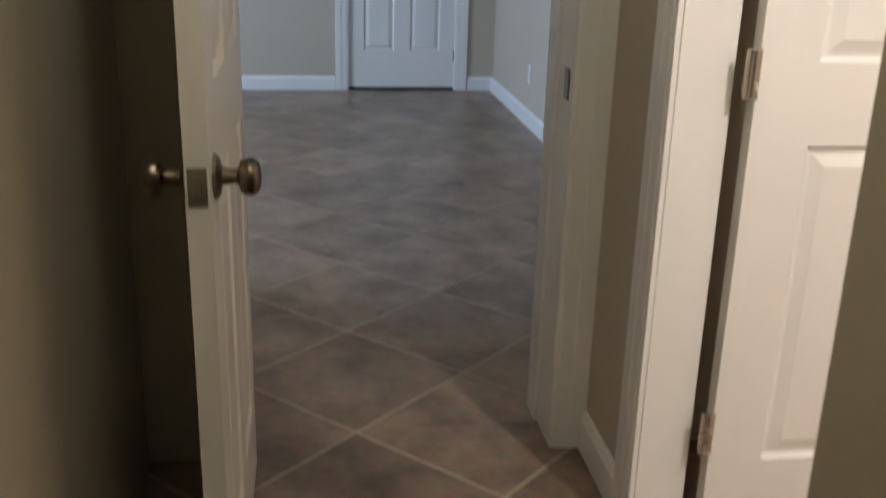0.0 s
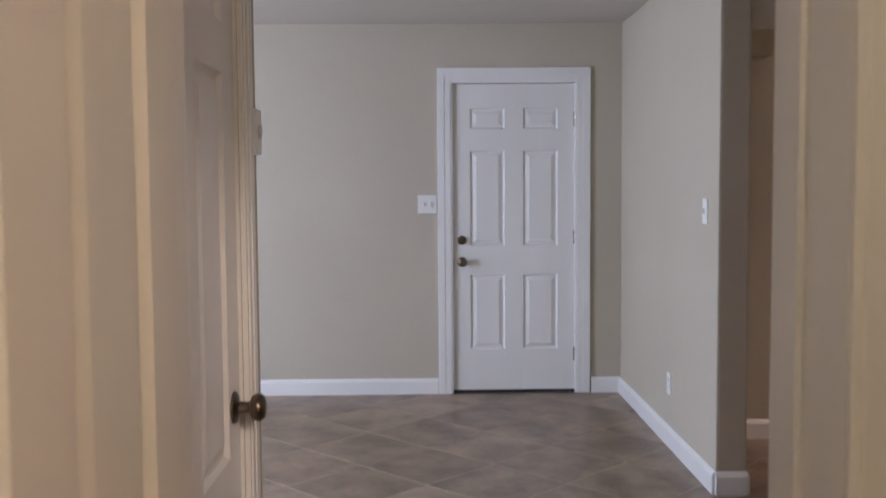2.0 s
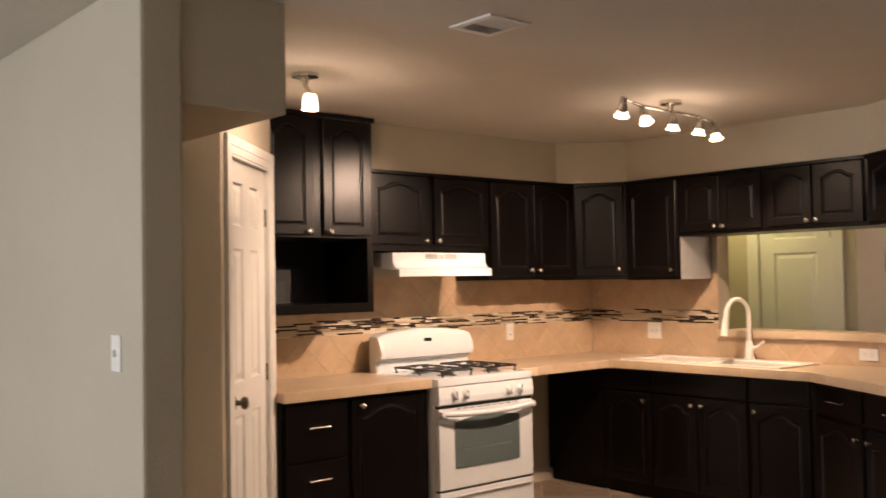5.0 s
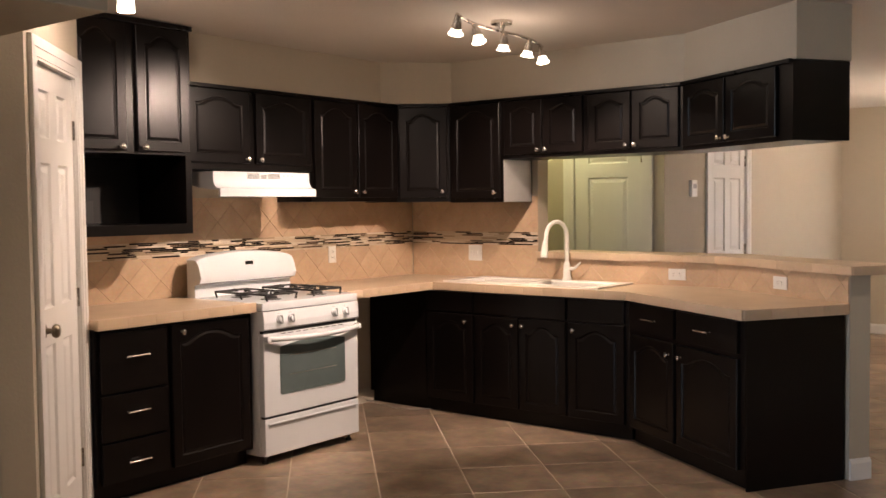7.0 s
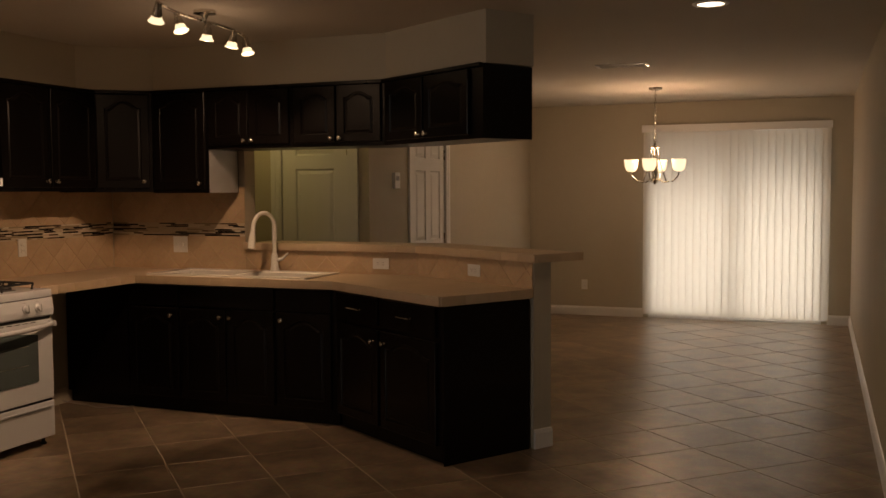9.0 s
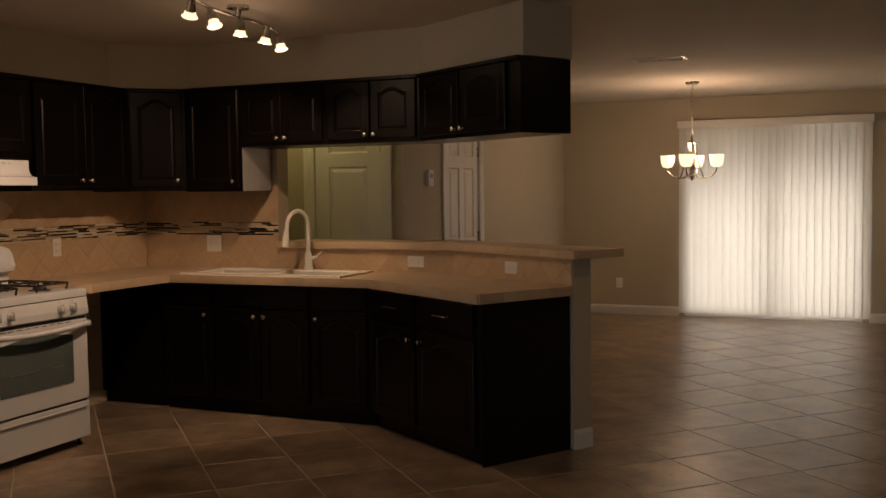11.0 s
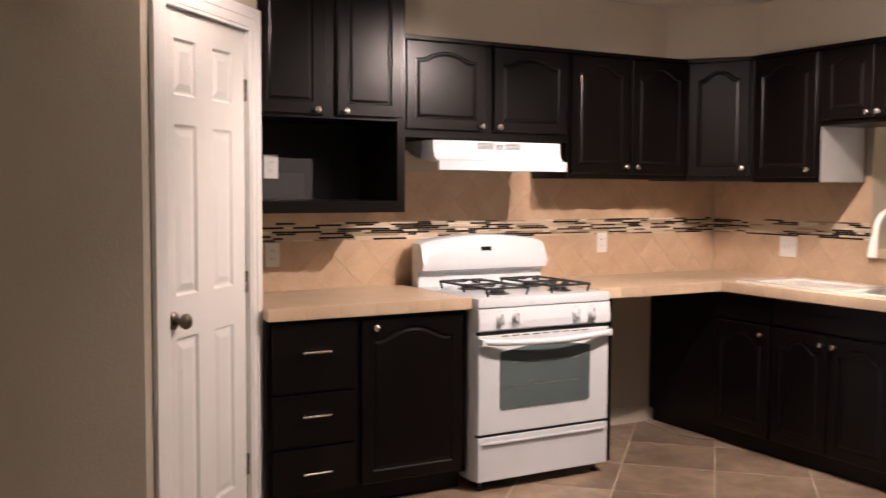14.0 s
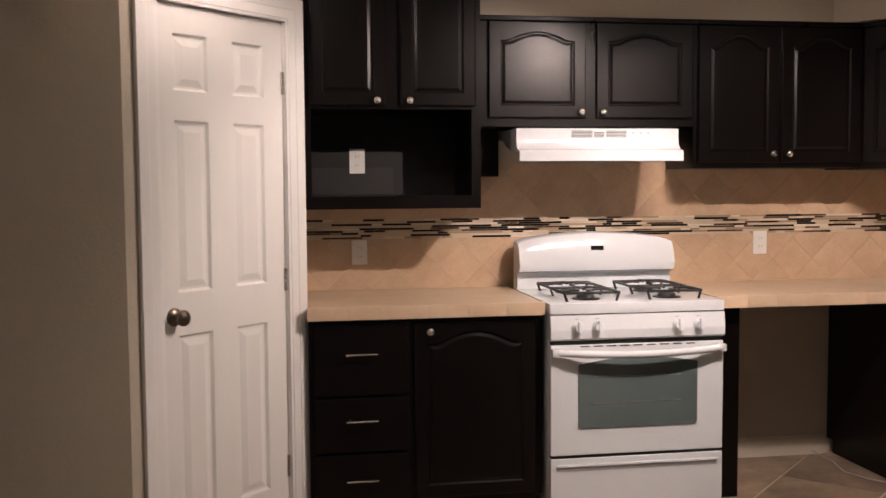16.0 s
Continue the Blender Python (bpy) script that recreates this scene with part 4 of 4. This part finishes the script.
# ---- plates, switches, small fittings ----
def plate(m, label, kind, w=0.072, h=0.116, gang=1):
    p = thing("wall_plate", m, label, "outlet" if kind == "outlet" else "light switch")
    part("plate", box(-w * gang / 2, -0.006, -h / 2, w * gang / 2, 0, h / 2, 0.002), PLASTIC, p)
    for g in range(gang):
        x = (g - (gang - 1) / 2) * 0.046
        if kind == "outlet":
            for z in (-0.02, 0.02):
                s = part("socket", box(x - 0.016, -0.0085, z - 0.013, x + 0.016, -0.0055, z + 0.013, 0.003), PLASTIC, p)
                part("slot", boxes((x - 0.008, -0.0092, z - 0.004, x - 0.006, -0.0084, z + 0.006), (x + 0.006, -0.0092, z - 0.003, x + 0.008, -0.0084, z + 0.005)), SLOT, s)
        else:
            part("toggle", box(x - 0.005, -0.018, -0.012, x + 0.005, -0.0055, 0.012, 0.002), PLASTIC, p)
    return p


plate(pose(1.128, NORTH, 1.265), "white double toggle switch beside the outside door", "switch", 0.062, 0.12, 2)
plate(pose(PX0, 6.055, 1.262, 0, 0, -90), "white toggle switch on the partition", "switch")
plate(pose(PX0, 6.70, 0.33, 0, 0, -90), "white outlet low on the partition", "outlet")
plate(pose(1.69, 2.605, 1.25, 0, 0, -90), "white toggle switch on the hall wall", "switch")
plate(pose(4.05, NORTH - 0.010, 1.09), "white outlet on the tiled backsplash", "outlet")
plate(pose(6.077, NORTH - 0.010, 1.105), "white outlet on the tiled backsplash", "outlet")
plate(pose(4.044, NORTH - 0.013, 1.52), "white outlet inside the microwave niche", "outlet")
plate(pose(SINK_X - 0.010, 7.42, 1.09, 0, 0, -90), "white double switch on the tiled sink wall", "switch", 0.06, 0.116, 2)
plate(pose(SINK_X - 0.010, 5.83, 0.985, 0, 90, -90), "white outlet lying on the low tiled wall", "outlet")
dm = BEND + DIAG * 0.60 - OUT * 0.010
plate(pose(dm.x, dm.y, 0.985, 0, 90, DIAG_ROT), "white outlet lying on the angled low wall", "outlet")
plate(pose(EAST, 5.67, 0.36, 0, 0, -90), "white outlet beside the patio door", "outlet")
therm = thing("thermostat", pose(8.33, 6.33, 1.55), "small white wall thermostat", "thermostat")
part("case", box(-0.05, -0.028, -0.065, 0.05, 0, 0.065, 0.006), PLASTIC, therm)
part("screen", box(-0.028, -0.030, 0.0, 0.028, -0.0281, 0.035), MARK, therm)
control = thing("wall_control", pose(0.745, 3.79, 1.51, 0, 0, 90), "small white control box on the closet wall", "thermostat")
part("case", box(-0.04, -0.019, -0.05, 0.04, 0, 0.05, 0.004), PLASTIC, control)
part("dial", lathe([(0, 0), (0.016, 0), (0.014, 0.006), (0, 0.007)], m=Matrix.Translation((0, -0.0192, 0)) @ ALONG_Y, seg=16), FAINT, control, smooth=True)
cable = tagged(part("loose_cable", tube([(6.36, 7.98, 0.03), (6.40, 7.85, 0.006), (6.36, 7.68, 0.006), (6.41, 7.55, 0.006), (6.44, 7.44, 0.02)], 0.0035, 8), CABLE, None, smooth=True), "loose pale cable on the floor of the dishwasher gap", "cable")
tagged(part("junction_cover", box(6.0, NORTH - 0.006, 0.44, 6.075, NORTH - 0.0005, 0.56, 0.002), DRYWALL, None), "painted blank cover in the dishwasher gap", "blank cover")

for px, py, turn, ln in ((1.72, 5.22, -20, 0.10), (2.38, 7.46, 15, 0.05)):
    scrap = part("wire_scrap", tube([(-ln / 2, 0, 0.004), (-ln * 0.1, 0.008, 0.005), (ln * 0.2, -0.004, 0.009), (ln / 2, 0.004, 0.005)], 0.0022, 6), BLACK, None, m=pose(px, py, 0, 0, 0, turn), smooth=True)
    tagged(scrap, "short black scrap of wire lying on the tiles", "wire scrap")


def ceiling_vent(m, w, d, label):
    v = thing("ceiling_vent", m, label, "ceiling vent")
    part("frame", boxes((-w / 2, -d / 2, -0.008, -w / 2 + 0.028, d / 2, 0), (w / 2 - 0.028, -d / 2, -0.008, w / 2, d / 2, 0), (-w / 2 + 0.028, -d / 2, -0.008, w / 2 - 0.028, -d / 2 + 0.028, 0), (-w / 2 + 0.028, d / 2 - 0.028, -0.008, w / 2 - 0.028, d / 2, 0)), TRIM, v)
    # dark sheet standing for the unlit duct above the slats
    part("vent_shade", box(-w / 2 + 0.028, -d / 2 + 0.028, -0.002, w / 2 - 0.028, d / 2 - 0.028, -0.0005), SLOT, v)
    n = max(4, int((d - 0.056) / 0.017))
    for k in range(n):
        y = -d / 2 + 0.028 + (k + 0.5) * (d - 0.056) / n
        part("slat", box(-w / 2 + 0.028, -0.007, -0.0008, w / 2 - 0.028, 0.007, 0.0008), TRIM, v, m=Matrix.Translation((0, y, -0.007)) @ Matrix.Rotation(radians(38 if y > 0 else -38), 4, "X"))


ceiling_vent(pose(3.69, 5.645, CEIL), 0.21, 0.23, "white square ceiling vent over the kitchen")
ceiling_vent(pose(8.79, 4.575, CEIL, 0, 0, 90), 0.40, 0.18, "white ceiling vent over the dining room")

# ---- lamps ----
HEADS = [-0.54, -0.26, 0.03, 0.31, 0.58]
track = thing("track_light", pose(5.58, 6.215, CEIL, 0, 0, 11), "brushed nickel wavy track light with five lit spots", "ceiling lamp")
part("canopy", lathe([(0, 0), (0.06, 0), (0.06, -0.018), (0.02, -0.024), (0.012, -0.05), (0, -0.05)]), NICKEL, track, smooth=True)
wave = [(-0.55 + 1.14 * i / 24, 0.035 * math.sin(2 * math.pi * i / 24), -0.055) for i in range(25)]
part("rail", tube(wave, 0.009, 10), NICKEL, track, smooth=True)
for k, x in enumerate(HEADS):
    y = 0.035 * math.sin(2 * math.pi * (x + 0.55) / 1.14)
    aim = Matrix.Translation((x, y, -0.075)) @ Matrix.Rotation(radians((-24, 8, -6, 0, 8)[k]), 4, "Y") @ Matrix.Rotation(radians((20, -18, 8, 10, -12)[k]), 4, "X")
    h = part("spot", lathe([(0, 0.02), (0.016, 0.02), (0.018, 0.0), (0.024, -0.03), (0.026, -0.05)], seg=16), NICKEL, track, "brushed nickel spot head", m=aim, smooth=True)
    part("glass", lathe([(0.021, -0.038), (0.026, -0.05), (0.029, -0.066), (0.04, -0.08), (0.038, -0.082), (0.027, -0.067), (0.023, -0.05), (0.018, -0.042)], seg=20), SHADE, h, "lit frosted glass shade", smooth=True)
    part("bulb", lathe([(0, -0.045), (0.02, -0.05), (0.025, -0.068), (0.018, -0.082), (0, -0.086)], seg=14), BULB, h, smooth=True)
single = thing("ceiling_spot", pose(3.595, 6.787, CEIL), "small nickel ceiling spot with a lit glass shade", "ceiling lamp")
part("canopy", lathe([(0, 0), (0.062, 0), (0.062, -0.016), (0.02, -0.022), (0.011, -0.06), (0, -0.06)]), NICKEL, single, smooth=True)
part("stem", tube([(0, 0, -0.05), (0.012, -0.01, -0.08), (0.018, -0.012, -0.10)], 0.011, 10), NICKEL, single, smooth=True)
part("glass", lathe([(0.026, -0.095), (0.034, -0.12), (0.037, -0.165), (0.034, -0.168), (0.03, -0.12), (0.022, -0.1)], m=Matrix.Translation((0.018, -0.012, 0))), SHADE, single, "lit frosted glass shade", smooth=True)
part("bulb", lathe([(0, -0.10), (0.02, -0.11), (0.026, -0.135), (0.016, -0.158), (0, -0.162)], m=Matrix.Translation((0.018, -0.012, 0)), seg=14), BULB, single, smooth=True)
for px, py in DOWNLIGHTS:
    down = thing("downlight", pose(px, py, CEIL), "round recessed downlight in the ceiling, lit", "ceiling lamp", "recessed downlights")
    part("ring", lathe([(0.068, -0.001), (0.095, -0.001), (0.095, -0.006), (0.07, -0.008), (0.068, -0.001)], seg=32), TRIM, down, smooth=True)
    part("lens", lathe([(0, -0.003), (0.067, -0.003), (0.066, -0.0055), (0, -0.0065)], seg=32), DOWNLIGHT, down, "glowing white lens", smooth=True)
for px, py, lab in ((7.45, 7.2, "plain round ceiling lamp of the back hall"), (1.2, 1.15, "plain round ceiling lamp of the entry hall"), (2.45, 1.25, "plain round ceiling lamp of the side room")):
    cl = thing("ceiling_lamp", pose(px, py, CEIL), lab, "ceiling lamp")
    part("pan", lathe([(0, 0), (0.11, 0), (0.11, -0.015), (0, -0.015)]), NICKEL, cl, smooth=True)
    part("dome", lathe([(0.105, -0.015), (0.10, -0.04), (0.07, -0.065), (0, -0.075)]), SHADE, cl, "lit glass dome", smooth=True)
CH = (10.6, 4.6)
chand = thing("chandelier", pose(CH[0], CH[1], CEIL), "nickel chandelier with four lit glass cups", "chandelier")
part("canopy", lathe([(0, 0), (0.065, 0), (0.06, -0.02), (0.02, -0.03), (0, -0.03)]), NICKEL, chand, smooth=True)
for k in range(14):
    c = [(0.011 * math.cos(2 * math.pi * i / 12), 0, 0.021 * math.sin(2 * math.pi * i / 12)) for i in range(12)]
    part("chain_link", tube(c, 0.003, 6, None, True), NICKEL, chand, m=Matrix.Translation((0, 0, -0.047 - k * 0.034)) @ Matrix.Rotation(radians(90 * (k % 2)), 4, "Z"))
part("column", lathe([(0, -0.51), (0.012, -0.51), (0.014, -0.55), (0.045, -0.56), (0.045, -0.572), (0.02, -0.58), (0.018, -0.66), (0.03, -0.72), (0.034, -0.80), (0.02, -0.86), (0.028, -0.88), (0.012, -0.92), (0, -0.93)]), NICKEL, chand, smooth=True)
for k in range(4):
    a = radians(90 * k + 176)
    arm = part("arm", tube([(0.02, 0, -0.87), (0.09, 0, -0.905), (0.18, 0, -0.89), (0.225, 0, -0.84), (0.23, 0, -0.80)], 0.007, 8), NICKEL, chand, m=Matrix.Rotation(a, 4, "Z"), smooth=True)
    part("rod", tube([(0.03, 0, -0.575), (0.045, 0, -0.70), (0.075, 0, -0.80), (0.11, 0, -0.90)], 0.005, 8), NICKEL, chand, m=Matrix.Rotation(a, 4, "Z"), smooth=True)
    part("cup", lathe([(0.018, -0.80), (0.045, -0.79), (0.06, -0.755), (0.068, -0.685), (0.065, -0.685), (0.057, -0.755), (0.042, -0.784), (0.0, -0.792)], m=Matrix.Translation((0.23, 0, 0)), seg=20), SHADE, arm, "lit frosted glass cup", smooth=True)

# ---- patio door and blinds ----
patio = tagged(new("window_1"), "aluminium sliding patio door behind the blinds", "patio door", kind="structure")
patio.matrix_basis = pose(EAST + 0.05, 3.08, 0)
for nm, y0, y1, x in (("fixed_frame", 0.0, 0.95, 0.02), ("sliding_frame", 0.90, 1.85, -0.02)):
    f = part(nm, boxes((x - 0.018, y0, 0.02, x + 0.018, y0 + 0.055, 2.06), (x - 0.018, y1 - 0.055, 0.02, x + 0.018, y1, 2.06), (x - 0.018, y0 + 0.055, 0.02, x + 0.018, y1 - 0.055, 0.09), (x - 0.018, y0 + 0.055, 1.99, x + 0.018, y1 - 0.055, 2.06)), TRIM, patio)
    g = part("pane", box(x - 0.003, y0 + 0.055, 0.09, x + 0.003, y1 - 0.055, 1.99), GLASS, f)
    g.visible_shadow = False
part("track", box(-0.05, 0, 0.0, 0.07, 1.85, 0.02), TRIM, patio)
blinds = thing("vertical_blinds", pose(EAST - 0.06, 3.0, 0), "closed white vertical blinds glowing with daylight", "blinds")
part("head_rail", box(-0.05, 0.0, 2.115, 0.055, 1.99, 2.17, 0.004), TRIM, blinds)
part("valance", box(-0.062, -0.005, 2.105, -0.051, 1.995, 2.185, 0.002), TRIM, blinds)
NS = 25
for k in range(NS):
    bm = bmesh.new()
    z0, z1 = 0.045, 2.112
    cols_ = [(-0.044 + 0.088 * i / 6, 0.0035 * (1 - (2 * i / 6 - 1) ** 2)) for i in range(7)]
    lo = [bm.verts.new((b_, a_, z0)) for a_, b_ in cols_]
    hi = [bm.verts.new((b_, a_, z1)) for a_, b_ in cols_]
    for i in range(6):
        bm.faces.new((lo[i], lo[i + 1], hi[i + 1], hi[i]))
    turn = 5 + 2 * math.sin(k * 2.3)
    part("slat", bm, BLIND, blinds, m=pose(0, 0.05 + k * 1.89 / (NS - 1), 0, 0, 0, turn), smooth=True)
structure("ground", box(EAST + 0.12, -20, -0.2, 60, 30, -0.1), YARD, "bright yard beyond the patio door", "ground")
win2 = tagged(new("window_2"), "white framed living room window", "window", kind="structure")
win2.matrix_basis = pose(WEST - 0.06, 4.65, 0.8)
part("window_frame", boxes((-0.03, 0, 0, 0.03, 0.05, 1.3), (-0.03, 1.85, 0, 0.03, 1.9, 1.3), (-0.03, 0.05, 0, 0.03, 1.85, 0.05), (-0.03, 0.05, 1.25, 0.03, 1.85, 1.3), (-0.03, 0.05, 0.62, 0.03, 1.85, 0.67)), TRIM, win2)
g = part("pane", box(-0.002, 0.05, 0.05, 0.002, 1.85, 0.62), GLASS, win2)
g.visible_shadow = False
g = part("pane", box(-0.002, 0.05, 0.67, 0.002, 1.85, 1.25), GLASS, win2)
g.visible_shadow = False

# ---- wall tiles ----


def clip(poly, box2):
    x0, y0, x1, y1 = box2
    for ax, v, s in ((0, x0, 1), (0, x1, -1), (1, y0, 1), (1, y1, -1)):
        res = []
        for a, c in zip(poly, poly[1:] + poly[:1]):
            ia, ic = s * (a[ax] - v) >= 0, s * (c[ax] - v) >= 0
            if ia:
                res.append(a)
            if ia != ic:
                f = (v - a[ax]) / (c[ax] - a[ax])
                res.append((a[0] + f * (c[0] - a[0]), a[1] + f * (c[1] - a[1])))
        poly = res
        if len(poly) < 3:
            return None
    area = abs(sum(a[0] * c[1] - c[0] * a[1] for a, c in zip(poly, poly[1:] + poly[:1]))) / 2
    return poly if area > 2e-5 else None


def tile_mesh(name, poly, z0, z1, mat, edge=0.0015):
    """A thin piece with a softened rim."""
    c = (sum(p[0] for p in poly) / len(poly), sum(p[1] for p in poly) / len(poly))
    bm = bmesh.new()
    lay = [[bm.verts.new((p[0], p[1], z0)) for p in poly], [bm.verts.new((p[0], p[1], z1 - edge)) for p in poly],
           [bm.verts.new((p[0] + (c[0] - p[0]) * edge * 8, p[1] + (c[1] - p[1]) * edge * 8, z1)) for p in poly]]
    n = len(poly)
    for a, b in zip(lay, lay[1:]):
        for k in range(n):
            bm.faces.new((a[k], a[(k + 1) % n], b[(k + 1) % n], b[k]))
    bm.faces.new(lay[-1])
    return mesh_of(name, bm, mat)


def splash(name, m, w, z0, z1, label, size=0.152, mosaic=None, off=0.0):
    """Diagonal wall tiles in a frame whose x runs along the wall and y up; z stands out of it."""
    back = structure(name, box(0, z0, 0, w, z1, 0.005), SPLASH_GROUT, label, "backsplash")
    back.matrix_basis = m
    bands = [(z0, z1)] if not mosaic else [(z0, mosaic[0]), (mosaic[1], z1)]
    h, g = size / math.sqrt(2), 0.0011
    full = None
    for lo, hi in bands:
        for i in range(-1, int(w / h) + 2):
            for j in range(-1, int((hi - lo) / h) + 3):
                if (i + j) % 2:
                    continue
                cx, cy = i * h + off, lo + j * h
                q = [(-h + g, 0), (0, -h + g), (h - g, 0), (0, h - g)]
                p = clip([(cx + a, cy + b) for a, b in q], (0, lo, w, hi))
                if not p:
                    continue
                whole = 0 <= cx - h and cx + h <= w and lo <= cy - h and cy + h <= hi
                if whole:
                    full = full or tile_mesh("tile", q, 0.005, 0.0072, SPLASH)
                    t = new("tile", full)
                    t.location = (cx, cy, 0)
                else:
                    t = new("tile", tile_mesh("tile", p, 0.005, 0.0072, SPLASH))
                t.parent = back
    if mosaic:
        rows_n = 9
        rh = (mosaic[1] - mosaic[0]) / rows_n
        kinds = {}
        for r in range(rows_n):
            x = -random.random() * 0.06
            while x < w:
                ln = random.choice((0.05, 0.08, 0.1, 0.14, 0.19))
                a, c = max(0, x), min(w, x + ln)
                if c - a > 0.008:
                    key = round(c - a, 4)
                    if key not in kinds:
                        kinds[key] = tile_mesh("mosaic_stick", [(0.001, 0.001), (key - 0.001, 0.001), (key - 0.001, rh - 0.001), (0.001, rh - 0.001)], 0.005, 0.0082, MOSAIC, 0.0008)
                    t = new("mosaic_stick", kinds[key])
                    t.location = (a, mosaic[0] + r * rh, random.uniform(-0.0008, 0.0008))
                    t.parent = back
                x += ln
    return back


UPRIGHT = Matrix.Rotation(radians(90), 4, "X")
MOS = (1.152, 1.246)
splash("backsplash_1", Matrix.Translation((3.786, NORTH - 0.001, 0)) @ UPRIGHT, SINK_X - 3.786 - 0.012, ZT, 1.505, "peach diagonal tiles with a thin mosaic band", mosaic=MOS)
splash("backsplash_2", pose(SINK_X - 0.001, NORTH - 0.012, 0, 0, 0, -90) @ UPRIGHT, NORTH - 0.012 - 6.88, ZT, 1.50, "peach diagonal tiles on the sink wall with a mosaic band", mosaic=MOS, off=0.05)
splash("backsplash_3", pose(SINK_X - 0.001, 6.879, 0, 0, 0, -90) @ UPRIGHT, 6.879 - BEND.y, ZT, 1.066, "peach tiles on the low wall behind the sink")
sb = BEND - OUT * 0.001
splash("backsplash_4", pose(sb.x, sb.y, 0, 0, 0, DIAG_ROT) @ UPRIGHT, 1.125, ZT, 1.066, "peach tiles on the angled low wall")

# ---- floor tiles, laid diagonally ----
TS, C0, S0 = 0.463, 1.0, 11.10
u = TS / math.sqrt(2)
g = 0.0048
quad = [(-u + g, 0), (0, -u + g), (u - g, 0), (0, u - g)]
whole_tile = tile_mesh("tile", quad, -0.0045, 0.0, FLOOR_TILE, 0.0012)
AREAS = [(WEST, SOUTH, EAST, NORTH), (0.62, -0.6, 3.3, SOUTH)]
for k, area in enumerate(AREAS):
    x0, y0, x1, y1 = area
    # centres where (y - x) and (x + y) lie halfway between joints
    step = TS * math.sqrt(2)
    for i in range(-40, 60):
        for j in range(-20, 60):
            d, s = C0 + (i + 0.5) * step, S0 + (j + 0.5) * step
            cx, cy = (s - d) / 2, (s + d) / 2
            if cx < x0 - u or cx > x1 + u or cy < y0 - u or cy > y1 + u:
                continue
            inside = x0 <= cx - u and cx + u <= x1 and y0 <= cy - u and cy + u <= y1
            if inside:
                t = new("tile", whole_tile)
                t.location = (cx, cy, 0)
                t.rotation_euler.z = radians(90 * random.randrange(4))
            else:
                p = clip([(cx + a, cy + b) for a, b in quad], area)
                if not p:
                    continue
                t = new("tile", tile_mesh("tile", p, -0.0045, 0.0, FLOOR_TILE, 0.0012))
            t.parent = floor
